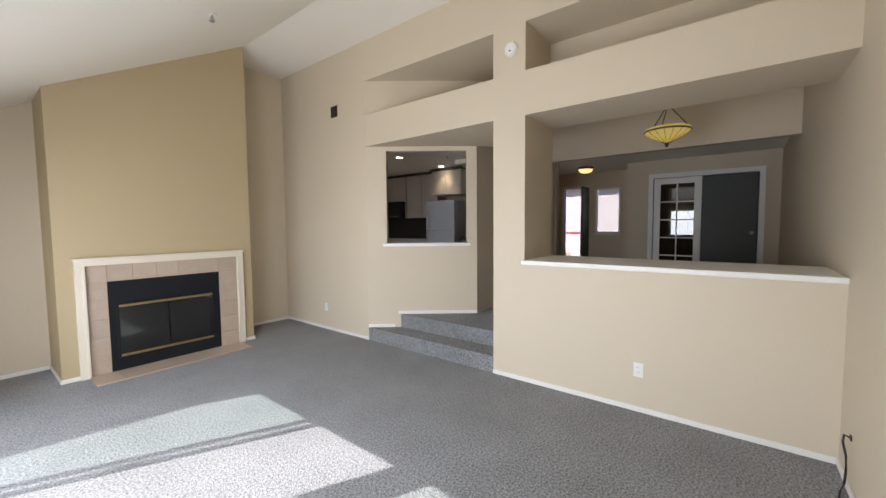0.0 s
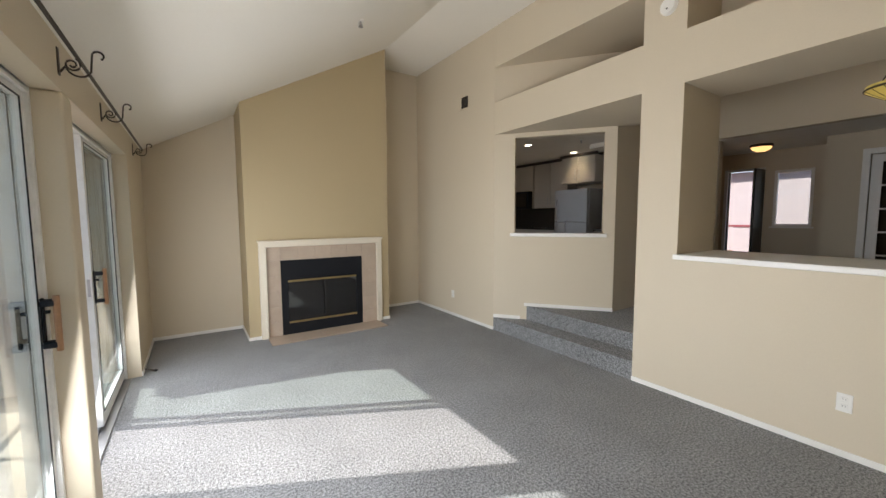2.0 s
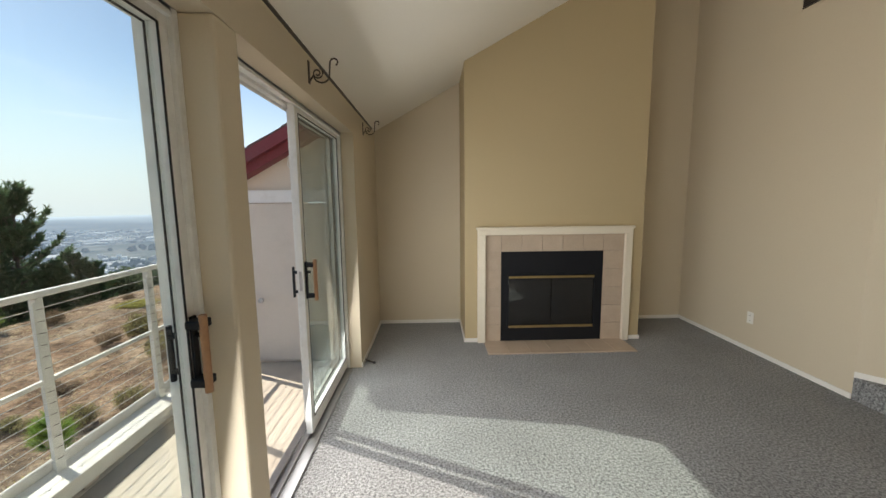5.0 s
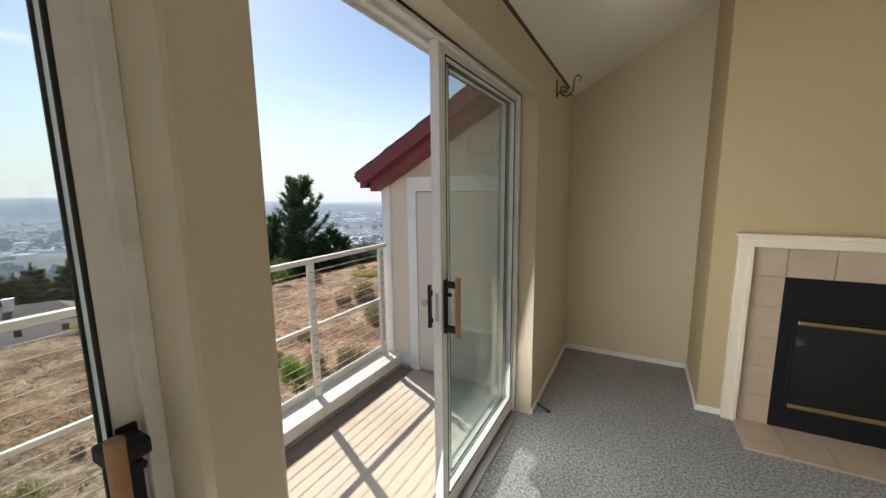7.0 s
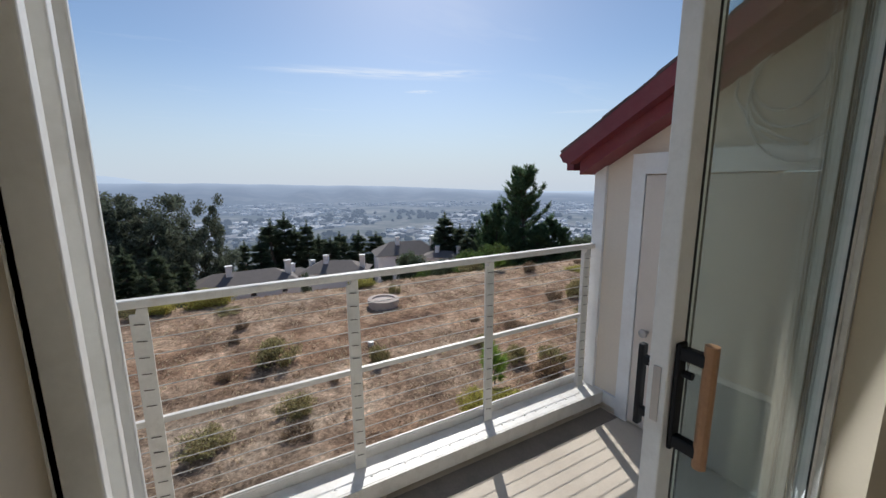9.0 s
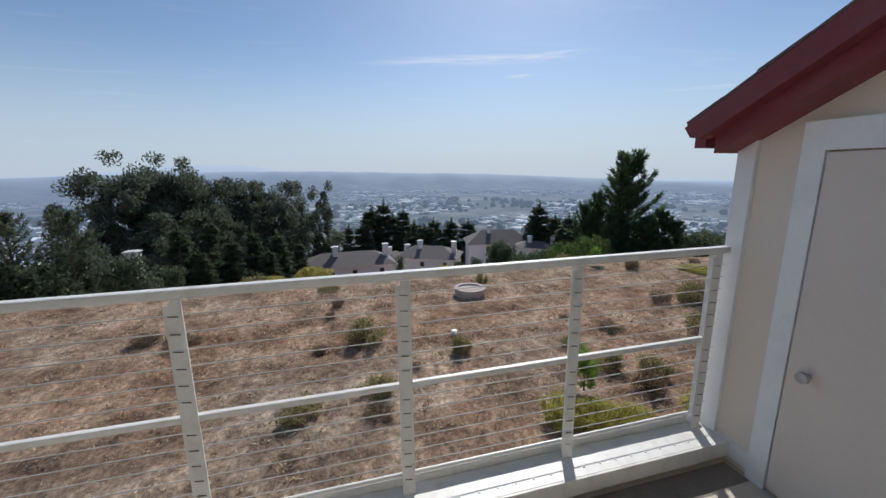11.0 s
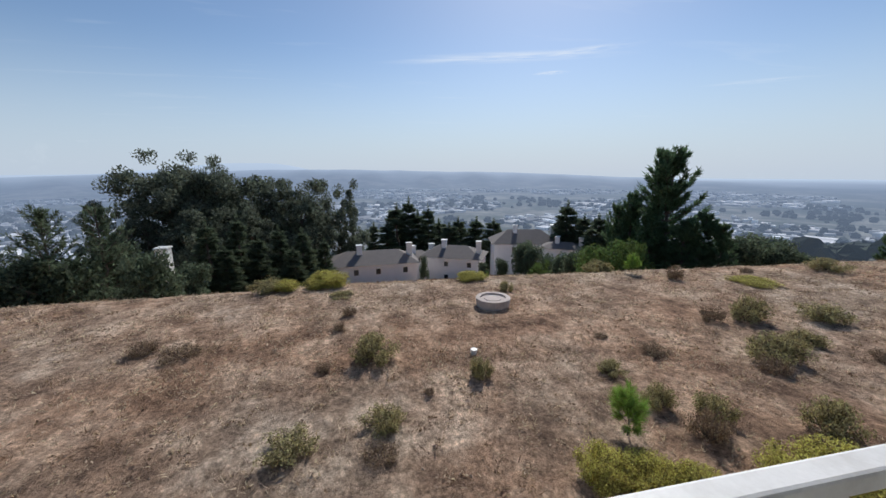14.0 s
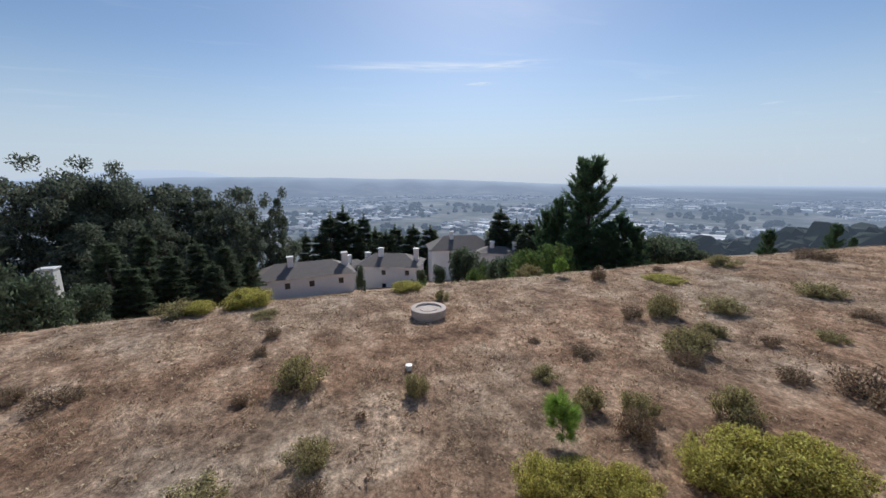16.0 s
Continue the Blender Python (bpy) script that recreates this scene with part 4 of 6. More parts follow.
lathe(bm, [(0.236, 0.020), (0.240, 0.030), (0.228, 0.040), (0.222, 0.030)], (PX, PY, PZ), 32)
part("rim", bm, IRON, pend, "dark scalloped metal rim")
part("scallops", lathe(bmesh.new(), [(0.229, 0.038), (0.224, 0.060), (0.216, 0.062), (0.219, 0.038)], (PX, PY, PZ), 24), AMBER, pend)
for k in range(3):
    a = 0.5 + 2 * math.pi * k / 3
    part("chain", tube(bmesh.new(), [(PX + 0.22 * math.cos(a), PY + 0.22 * math.sin(a), PZ + 0.04), (PX + 0.02 * math.cos(a), PY + 0.02 * math.sin(a), PZ + 0.30)], 0.006, 6), IRON, pend)
part("stem", tube(bmesh.new(), [(PX, PY, PZ + 0.29), (PX, PY, 3.39)], 0.008, 8), IRON, pend)
part("canopy", lathe(bmesh.new(), [(0.06, 3.40), (0.055, 3.375), (0.0001, 3.37)], (PX, PY, 0), 20), IRON, pend)
lampl = new("pendant_light", bpy.data.lights.new("pendant_light", "POINT"))
lampl.data.energy, lampl.data.color, lampl.data.shadow_soft_size = 0.8, (1.0, 0.72, 0.40), 0.05
lampl.location = (PX, PY, PZ + 0.05)

hl = thing("ceiling_lamp", (8.3, 2.55, 2.72), "small lit flush ceiling lamp with amber glass", "lamp")
HX, HY = 8.3, 2.56
part("base", lathe(bmesh.new(), [(0.16, 2.72), (0.165, 2.69), (0.15, 2.675)], (HX, HY, 0), 24), IRON, hl)
part("bowl", lathe(bmesh.new(), [(0.15, 2.68), (0.125, 2.635), (0.07, 2.605), (0.0001, 2.598)], (HX, HY, 0), 24), BULB, hl, "glowing amber glass bowl")

# glazed double doors
fd = thing("french_doors", (8.30, 0.5, UP), "white double doors, one leaf with ten glass panes", "door")
bm = bmesh.new()
box(bm, 8.27, 8.31, -0.38, -0.30, UP, 2.46)
box(bm, 8.27, 8.31, 1.27, 1.35, UP, 2.46)
box(bm, 8.27, 8.31, -0.30, 1.27, 2.38, 2.46)
part("casing", bm, TRIM, fd, "white painted casing")
leaf = part("leaf", rect_frame(bmesh.new(), 8.30, 8.34, 0.50, 1.26, UP + 0.01, 2.37, 0.11, 0.22), TRIM, fd)
for k in range(4):
    z = UP + 0.23 + (k + 1) * (2.37 - 0.11 - UP - 0.23) / 5
    part("muntin", B(8.305, 8.335, 0.61, 1.15, z - 0.012, z + 0.012), TRIM, leaf)
part("muntin", B(8.306, 8.334, 0.868, 0.892, UP + 0.23, 2.26), TRIM, leaf)
part("pane", B(8.318, 8.322, 0.60, 1.16, UP + 0.22, 2.27), SMOKED, leaf)
# shade is put into this leaf's near-black colour; its twin is white
leaf2 = part("leaf", B(8.31, 8.34, -0.29, 0.49, UP + 0.01, 2.37), DARK_PANEL, fd, "dark grey-green leaf with shade painted in")
part("knob", lathe(bmesh.new(), [(0.02, 0), (0.03, 0.02), (0.02, 0.04), (0.0001, 0.045)], (0, 0, 0), 12), BRASS, leaf2)
leaf2.children[0].data.transform(pose(8.31, -0.22, 1.35, 0, -90, 0))
# dark sheet added in place of the unlit room behind the doors
structure("study_backing", B(8.6, 8.65, -0.6, 1.7, UP, 2.7), DARK_PANEL, "dark sheet added behind the double doors", "wall")

# entry window and open front door
ew = thing("entry_window", (9.26, 2.32, 1.30), "white-framed entry window with frosted lower panes", "window")
part("frame", rect_frame(bmesh.new(), 9.19, 9.25, 2.05, 2.60, 1.30, 2.34, 0.045), TRIM, ew)
part("pane", B(9.218, 9.222, 2.09, 2.56, 1.34, 2.30), CLEAR, ew)
part("sill", B(9.14, 9.25, 2.02, 2.63, 1.27, 1.298), TRIM, ew)
fdoor = thing("front_door", (9.25, 2.80, UP), "dark wooden front door standing open", "door")
part("frame", box(box(box(bmesh.new(), 9.18, 9.30, 2.74, 2.80, UP, 2.42), 9.18, 9.30, 3.34, 3.40, UP, 2.42), 9.18, 9.30, 2.80, 3.34, 2.38, 2.42), TRIM, fdoor)
part("leaf", B(8.72, 9.18, 2.74, 2.785, UP + 0.01, 2.37), DARK_PANEL, fdoor)

# neighbouring facade beyond the entry
nb = thing("neighbour_house", (16.0, 4.5, 0.2), "pale stucco neighbour house with white garage and red trim", "house")
part("wall", B(15.0, 15.4, 0.5, 5.2, 0.1, 2.2), NBWALL, nb, "pinkish stucco garden wall")
part("red_band", B(14.97, 15.0, 0.5, 6.2, 1.15, 1.22), RED, nb)
part("facade", B(17.0, 17.3, -3.0, 10.0, 0.1, 3.1), NBWALL, nb)
part("garage_door", B(16.95, 17.0, 3.3, 4.9, 0.2, 2.3), NBDOOR, nb, "pale blue-grey garage door")
for k in range(4):
    part("panel_line", B(16.93, 16.95, 3.3, 4.9, 0.68 + 0.48 * k, 0.70 + 0.48 * k), FRAMES, nb)
bm = prism(bmesh.new(), [(16.6, 3.1), (20.0, 4.9), (20.0, 5.0), (16.55, 3.2)], "y", -3.2, 10.2)
part("roof", bm, RED, nb)

# kitchen
fr = thing("refrigerator", (6.85, 5.1, UP), "stainless steel refrigerator with two doors", "refrigerator")
part("body", B(6.58, 7.28, 4.70, 5.50, UP + 0.02, 2.06, bevel=0.01), FRIDGE, fr)
part("upper_door", B(6.50, 6.575, 4.705, 5.495, 1.40, 2.055, bevel=0.01), FRIDGE, fr)
part("lower_door", B(6.50, 6.575, 4.705, 5.495, UP + 0.06, 1.39, bevel=0.01), FRIDGE, fr)
for z0, z1 in ((1.46, 1.85), (0.85, 1.33)):
    part("door_handle", tube(bmesh.new(), [(6.50, 5.42, z0), (6.455, 5.42, z0 + 0.03), (6.455, 5.42, z1 - 0.03), (6.50, 5.42, z1)], 0.011, 8), STEEL, fr)


def wall_cabinet(y0, y1, z0, z1, x, doors, label):
    c = thing("wall_cabinet", (7.28, (y0 + y1) / 2, z0), label, "cabinet", "white kitchen cabinets")
    part("body", B(x + 0.022, 7.29, y0, y1, z0, z1), CABINET, c)
    w = (y1 - y0) / doors
    for k in range(doors):
        d = part("cabinet_door", B(x, x + 0.02, y0 + k * w + 0.004, y0 + (k + 1) * w - 0.004, z0 + 0.004, z1 - 0.004, bevel=0.003), CABINET, c)
        hy = y0 + (k + 1) * w - 0.05 if k % 2 == 0 else y0 + k * w + 0.05
        part("handle", tube(bmesh.new(), [(x, hy, z0 + 0.06), (x - 0.025, hy, z0 + 0.07), (x - 0.025, hy, z0 + 0.25), (x, hy, z0 + 0.26)], 0.006, 6), STEEL, d)
    return c


wall_cabinet(4.70, 5.50, 2.20, 2.73, 6.72, 2, "white wall cabinet above the refrigerator")
wall_cabinet(5.53, 6.50, 1.72, 2.73, 6.95, 2, "white wall cabinet with slim steel handles")
wall_cabinet(6.53, 7.48, 1.72, 2.73, 6.95, 2, "white wall cabinet beside the microwave")
wall_cabinet(3.55, 4.66, 1.72, 2.73, 6.95, 2, "white wall cabinet over the dark counter")
structure("trim_cabinet", box(B(6.70, 6.76, 4.66, 5.54, 2.733, 2.785), 6.93, 6.99, 3.5, 7.48, 2.733, 2.785), IRON, "dark crown strip along the cabinet tops", "trim")
bc = thing("base_cabinet", (6.95, 6.5, UP), "white base cabinet under the dark counter", "cabinet", "white kitchen base cabinets")
part("body", B(6.70, 7.29, 5.53, 7.48, UP + 0.1, 1.21), CABINET, bc)
part("plinth", B(6.76, 7.29, 5.53, 7.48, UP, UP + 0.1), SOOT, bc)
bc2 = thing("base_cabinet", (6.95, 4.1, UP), "white base cabinet under the dark counter", "cabinet", "white kitchen base cabinets")
part("body", B(6.70, 7.29, 3.55, 4.67, UP + 0.1, 1.21), CABINET, bc2)
part("plinth", B(6.76, 7.29, 3.55, 4.67, UP, UP + 0.1), SOOT, bc2)
ct = thing("worktop", (6.95, 6.5, 1.215), "dark granite kitchen worktop", "worktop", "dark worktops")
part("slab", B(6.66, 7.29, 5.53, 7.48, 1.212, 1.25, bevel=0.004), COUNTER, ct)
part("splashback", B(7.27, 7.295, 5.53, 7.48, 1.25, 1.715), COUNTER, ct)
ct2 = thing("worktop", (6.95, 4.1, 1.215), "dark granite kitchen worktop", "worktop", "dark worktops")
part("slab", B(6.66, 7.29, 3.55, 4.67, 1.212, 1.25, bevel=0.004), COUNTER, ct2)
part("splashback", B(7.27, 7.295, 3.55, 4.67, 1.25, 1.715), COUNTER, ct2)
mw = thing("microwave", (6.9, 6.95, 2.0), "black wall-mounted microwave oven", "microwave")
part("body", B(6.80, 6.948, 6.55, 7.30, 1.70, 2.12, bevel=0.008), BLACK, mw)
part("window", B(6.793, 6.80, 6.60, 7.05, 1.75, 2.07), SMOKED, mw)
tap = thing("kitchen_tap", (4.30, 3.45, 1.25), "chrome kitchen tap behind the pass-through", "tap")
part("spout", tube(bmesh.new(), [(4.30, 3.45, 1.20), (4.30, 3.45, 1.40), (4.33, 3.47, 1.43), (4.40, 3.53, 1.42), (4.42, 3.55, 1.38)], 0.011, 8), STEEL, tap, smooth=True)
part("base", lathe(bmesh.new(), [(0.03, 1.195), (0.028, 1.215), (0.0001, 1.22)], (4.30, 3.45, 0), 14), STEEL, tap)
sc = thing("sink_counter", (4.4, 3.6, UP), "dark counter with sink behind the slanting wall", "counter")
part("slab", slant(bmesh.new(), 0.15, K_LEN, 0.14, 0.74, 1.16, 1.20, 0.004), COUNTER, sc)
part("cabinet", slant(bmesh.new(), 0.15, K_LEN, 0.16, 0.70, UP, 1.158), CABINET, sc)
for k, (x, y) in enumerate(((5.2, 5.03), (6.55, 5.08), (5.2, 6.4))):
    dl = thing("downlight", (x, y, 2.80), "lit round recessed ceiling downlight", "downlight", "kitchen downlights")
    part("ring", lathe(bmesh.new(), [(0.085, 2.80), (0.082, 2.792), (0.062, 2.792), (0.060, 2.80)], (x, y, 0), 20), PLASTIC, dl)
    part("lens", lathe(bmesh.new(), [(0.060, 2.798), (0.060, 2.795), (0.0001, 2.795)], (x, y, 0), 20), CAN, dl)
    s = new("downlight_beam", bpy.data.lights.new("downlight_beam", "SPOT"))
    s.data.energy, s.data.color, s.data.spot_size, s.data.spot_blend = (9 if k == 1 else 3), (1.0, 0.80, 0.52), radians(95), 0.7
    s.data.shadow_soft_size = 0.05
    s.matrix_world = look((x, y, 2.785), (x + 0.12, y, 1.0))
sprinkler(5.6, 4.2, 2.796, "small ceiling sprinkler in the kitchen")

# ---- landscape ----


def smooth_step(a, b, x):
    t = min(max((x - a) / (b - a), 0.0), 1.0)
    return t * t * (3 - 2 * t)


VALLEY = -120.0


def ground_z(x, y):
    d = -16.4 + 0.10 * max(0.0, y - 10.0) - x
    z = -3.12 + 0.12 * noise.noise((x * 0.12, y * 0.12, 0.3)) + 0.05 * noise.noise((x * 0.7, y * 0.7, 3.0))
    if math.hypot(x + 6, y - 4) < 45:
        z += 0.045 * noise.noise((x * 2.1, y * 2.1, 8.0))
    if x > 5.0:
        z += 3.28 * smooth_step(5.0, 9.6, x)
    if d > 0:
        e = min(d, 14.0)
        z -= 0.48 * e * e / (e + 1.6) + 0.25 * (d - e)
    r = math.hypot(x, y)
    if z < VALLEY:
        z = VALLEY
    if x < 0 and r > 300:
        z += 5 * noise.noise((x * 0.003, y * 0.003, 1.0)) * smooth_step(300, 700, r)
        yaw = math.degrees(math.atan2(-x, y))
        # the ridge across the valley, falling to the coast in the north
        crest = float(np.interp(yaw, (18, 37, 51), (2650, 3250, 3700)))
        top = float(np.interp(yaw, (18, 37, 51, 59, 65, 71, 82, 88, 96, 112, 130), (-116, -110, -70, -52, -30, -16, -5, 8, 20, 8, -30))) + 5.0 * noise.noise((yaw * 0.16, 0.0, 7.0)) + 2.0 * noise.noise((yaw * 0.7, 0.0, 3.0))
        z += (top - z) * smooth_step(crest * 0.60, crest, r + 320 * noise.noise((yaw * 0.25, r * 0.0012, 2.0)))
        # the sea behind the ridge and a fainter range far to the south
        far = -100.0 + 195.0 * smooth_step(90, 103, yaw) * smooth_step(4100, 4700, r) * (1 - 0.55 * smooth_step(106, 122, yaw))
        z += (far - z) * smooth_step(crest * 1.02, crest * 1.12, r)
    return z


def painted_haze(name, near, detail_scale, patches):
    """Far land: real ground tones with haze painted on, a glow growing with distance."""
    m, nt, b = material(name)
    n = nt.nodes
    geo = n.new("ShaderNodeNewGeometry")
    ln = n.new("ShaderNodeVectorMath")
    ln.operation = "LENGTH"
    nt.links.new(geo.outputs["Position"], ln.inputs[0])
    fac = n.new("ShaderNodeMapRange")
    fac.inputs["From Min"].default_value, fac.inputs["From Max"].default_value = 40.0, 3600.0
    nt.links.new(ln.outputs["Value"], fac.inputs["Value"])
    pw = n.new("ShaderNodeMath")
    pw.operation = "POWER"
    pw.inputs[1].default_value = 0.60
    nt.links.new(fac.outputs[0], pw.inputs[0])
    ns = n.new("ShaderNodeTexNoise")
    ns.inputs["Scale"].default_value = detail_scale
    ns.inputs["Detail"].default_value = 9
    ns.inputs["Roughness"].default_value = 0.7
    nt.links.new(geo.outputs["Position"], ns.inputs["Vector"])
    ramp = n.new("ShaderNodeValToRGB")
    el = ramp.color_ramp.elements
    el[0].position, el[0].color = patches[0][0], (*patches[0][1], 1)
    el[1].position, el[1].color = patches[1][0], (*patches[1][1], 1)
    for pos, col in patches[2:]:
        e = el.new(pos)
        e.color = (*col, 1)
    nt.links.new(ns.outputs[0], ramp.inputs[0])
    tint = n.new("ShaderNodeMix")
    tint.data_type = "RGBA"
    tint.blend_type = "MULTIPLY"
    tint.inputs[0].default_value = 1.0
    r3 = n.new("ShaderNodeMapRange")
    r3.inputs["To Min"].default_value, r3.inputs["To Max"].default_value = near
    nt.links.new(geo.outputs["Random Per Island"], r3.inputs["Value"])
    nt.links.new(ramp.outputs[0], tint.inputs[6])
    nt.links.new(r3.outputs[0], tint.inputs[7])
    # base colour sinks to dark blue where the painted haze takes over
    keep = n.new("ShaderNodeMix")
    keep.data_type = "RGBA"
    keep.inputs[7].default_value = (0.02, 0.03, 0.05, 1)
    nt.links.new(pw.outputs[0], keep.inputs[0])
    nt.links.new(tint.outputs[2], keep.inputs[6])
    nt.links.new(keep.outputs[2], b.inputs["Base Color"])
    b.inputs["Roughness"].default_value = 0.95
    b.inputs["Specular IOR Level"].default_value = 0.05
    # painted haze: a blue glow, paler beyond the ridge
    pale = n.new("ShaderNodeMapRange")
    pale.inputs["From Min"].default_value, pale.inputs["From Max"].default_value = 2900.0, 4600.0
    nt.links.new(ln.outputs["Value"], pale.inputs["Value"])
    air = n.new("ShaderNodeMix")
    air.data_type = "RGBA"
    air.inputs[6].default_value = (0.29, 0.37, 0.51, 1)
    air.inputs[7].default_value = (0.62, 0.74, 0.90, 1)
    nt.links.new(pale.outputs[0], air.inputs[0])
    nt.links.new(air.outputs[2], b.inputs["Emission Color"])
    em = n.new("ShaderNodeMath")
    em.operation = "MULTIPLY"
    em.inputs[1].default_value = HAZE_GLOW
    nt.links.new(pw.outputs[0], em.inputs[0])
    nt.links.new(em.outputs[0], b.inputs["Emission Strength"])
    return m


# strength of the glow that stands for haze
HAZE_GLOW = 0.88
FAR_LAND = painted_haze("far_land_painted_haze", (1.0, 1.0), 0.006, [(0.30, (0.04, 0.05, 0.035)), (0.55, (0.20, 0.19, 0.15)), (0.47, (0.07, 0.085, 0.05)), (0.64, (0.34, 0.33, 0.27))])
TOWN = painted_haze("town_walls_painted_haze", (0.15, 2.4), 0.02, [(0.35, (0.30, 0.29, 0.28)), (0.65, (0.70, 0.68, 0.66))])
FAR_TREES = painted_haze("far_trees_painted_haze", (0.6, 1.2), 0.02, [(0.35, (0.035, 0.045, 0.032)), (0.65, (0.07, 0.085, 0.055))])


def field_material():
    """Dry hillside: orange soil showing through bleached straw, in patches, tufts and crumbs."""
    m, nt, b = material("dry_field")
    n = nt.nodes
    geo = n.new("ShaderNodeNewGeometry")

    def cloud(scale, detail, rough):
        t = n.new("ShaderNodeTexNoise")
        t.inputs["Scale"].default_value = scale
        t.inputs["Detail"].default_value = detail
        t.inputs["Roughness"].default_value = rough
        nt.links.new(geo.outputs["Position"], t.inputs["Vector"])
        return t

    def ramp(source, stops):
        r = n.new("ShaderNodeValToRGB")
        el = r.color_ramp.elements
        el[0].position, el[0].color = stops[0][0], (*stops[0][1], 1)
        el[1].position, el[1].color = stops[-1][0], (*stops[-1][1], 1)
        for pos, col in stops[1:-1]:
            el.new(pos).color = (*col, 1)
        nt.links.new(source.outputs[0], r.inputs[0])
        return r

    patch, big, mid, crumb = cloud(0.16, 4, 0.55), cloud(0.9, 8, 0.66), cloud(5.5, 9, 0.82), cloud(17.0, 5, 0.75)
    soil = ramp(big, [(0.33, (0.12, 0.070, 0.045)), (0.50, (0.33, 0.205, 0.13)), (0.66, (0.52, 0.36, 0.245))])
    straw = ramp(big, [(0.33, (0.14, 0.095, 0.066)), (0.48, (0.33, 0.24, 0.17)), (0.66, (0.58, 0.46, 0.345))])
    which = n.new("ShaderNodeMapRange")
    which.inputs["From Min"].default_value, which.inputs["From Max"].default_value = 0.40, 0.60
    nt.links.new(patch.outputs[0], which.inputs["Value"])
    mix = n.new("ShaderNodeMix")
    mix.data_type = "RGBA"
    nt.links.new(which.outputs[0], mix.inputs[0])
    nt.links.new(soil.outputs[0], mix.inputs[6])
    nt.links.new(straw.outputs[0], mix.inputs[7])
    tone = n.new("ShaderNodeMapRange")
    tone.inputs["From Min"].default_value, tone.inputs["From Max"].default_value = 0.33, 0.66
    tone.inputs["To Min"].default_value, tone.inputs["To Max"].default_value = 0.30, 1.85
    nt.links.new(mid.outputs[0], tone.inputs["Value"])
    fine = n.new("ShaderNodeMapRange")
    fine.inputs["From Min"].default_value, fine.inputs["From Max"].default_value = 0.3, 0.7
    fine.inputs["To Min"].default_value, fine.inputs["To Max"].default_value = 0.55, 1.45
    nt.links.new(crumb.outputs[0], fine.inputs["Value"])
    mul = n.new("ShaderNodeMath")
    mul.operation = "MULTIPLY"
    nt.links.new(tone.outputs[0], mul.inputs[0])
    nt.links.new(fine.outputs[0], mul.inputs[1])
    hsv = n.new("ShaderNodeHueSaturation")
    nt.links.new(mix.outputs[2], hsv.inputs["Color"])
    nt.links.new(mul.outputs[0], hsv.inputs["Value"])
    nt.links.new(hsv.outputs[0], b.inputs["Base Color"])
    b.inputs["Roughness"].default_value = 0.95
    b.inputs["Specular IOR Level"].default_value = 0.1
    bp = n.new("ShaderNodeBump")
    bp.inputs["Strength"].default_value = 0.9
    bp.inputs["Distance"].default_value = 0.10
    nt.links.new(mid.outputs[0], bp.inputs["Height"])
    nt.links.new(bp.outputs[0], b.inputs["Normal"])
    return m


FIELD = field_material()


def leafy(name, color, vary=0.45, trans=0.25):
    m, nt, b = material(name)
    n = nt.nodes
    geo = n.new("ShaderNodeNewGeometry")
    r3 = n.new("ShaderNodeMapRange")
    r3.inputs["To Min"].default_value, r3.inputs["To Max"].default_value = 1 - vary, 1 + vary
    nt.links.new(geo.outputs["Random Per Island"], r3.inputs["Value"])
    hsv = n.new("ShaderNodeHueSaturation")
    hsv.inputs["Color"].default_value = (*color, 1)
    nt.links.new(r3.outputs[0], hsv.inputs["Value"])
    hu = n.new("ShaderNodeMapRange")
    hu.inputs["To Min"].default_value, hu.inputs["To Max"].default_value = 0.475, 0.52
    nt.links.new(geo.outputs["Random Per Island"], hu.inputs["Value"])
    nt.links.new(hu.outputs[0], hsv.inputs["Hue"])
    nt.links.new(hsv.outputs[0], b.inputs["Base Color"])
    b.inputs["Roughness"].default_value = 0.75
    b.inputs["Specular IOR Level"].default_value = 0.2
    if trans:
        tl = n.new("ShaderNodeBsdfTranslucent")
        nt.links.new(hsv.outputs[0], tl.inputs["Color"])
        mix = n.new("ShaderNodeMixShader")
        mix.inputs[0].default_value = trans
        nt.links.new(b.outputs[0], mix.inputs[1])
        nt.links.new(tl.outputs[0], mix.inputs[2])
        nt.links.new(mix.outputs[0], n["Material Output"].inputs[0])
    return m


PINE_LEAF = leafy("pine_needles", (0.105, 0.165, 0.085), 0.5, 0.45)
BUSH_LEAF = leafy("bushy_tree_leaves", (0.13, 0.19, 0.055), 0.45, 0.3)
CLOD = paint("field_clods", (0.36, 0.26, 0.185), 0.95, 0.25, 3, 40, 0.6, island=0.35)
EUCA_LEAF = leafy("eucalyptus_leaves", (0.135, 0.155, 0.11), 0.55, 0.45)
DARK_LEAF = leafy("cypress_foliage", (0.115, 0.145, 0.088), 0.55, 0.45)
SHRUB_LEAF = leafy("shrub_leaves", (0.47, 0.42, 0.12), 0.6, 0.4)
OLIVE_LEAF = leafy("olive_shrub_leaves", (0.36, 0.31, 0.15), 0.55, 0.3)
DRY_LEAF = leafy("dry_shrub_twigs", (0.29, 0.205, 0.13), 0.4, 0.2)
STRAW = leafy("dry_grass_blades", (0.58, 0.455, 0.32), 0.45, 0.5)
WEED = leafy("dead_weed_stalks", (0.33, 0.225, 0.14), 0.5, 0.35)
BARK = paint("grey_bark", (0.12, 0.095, 0.075), 0.9, 0.25, 6, 30, 0.6, dist=0.02)


def sheet(name, verts, faces, mat):
    me = bpy.data.meshes.new(name)
    me.from_pydata(verts, [], faces)
    me.materials.append(mat)
    me.update()
    return me


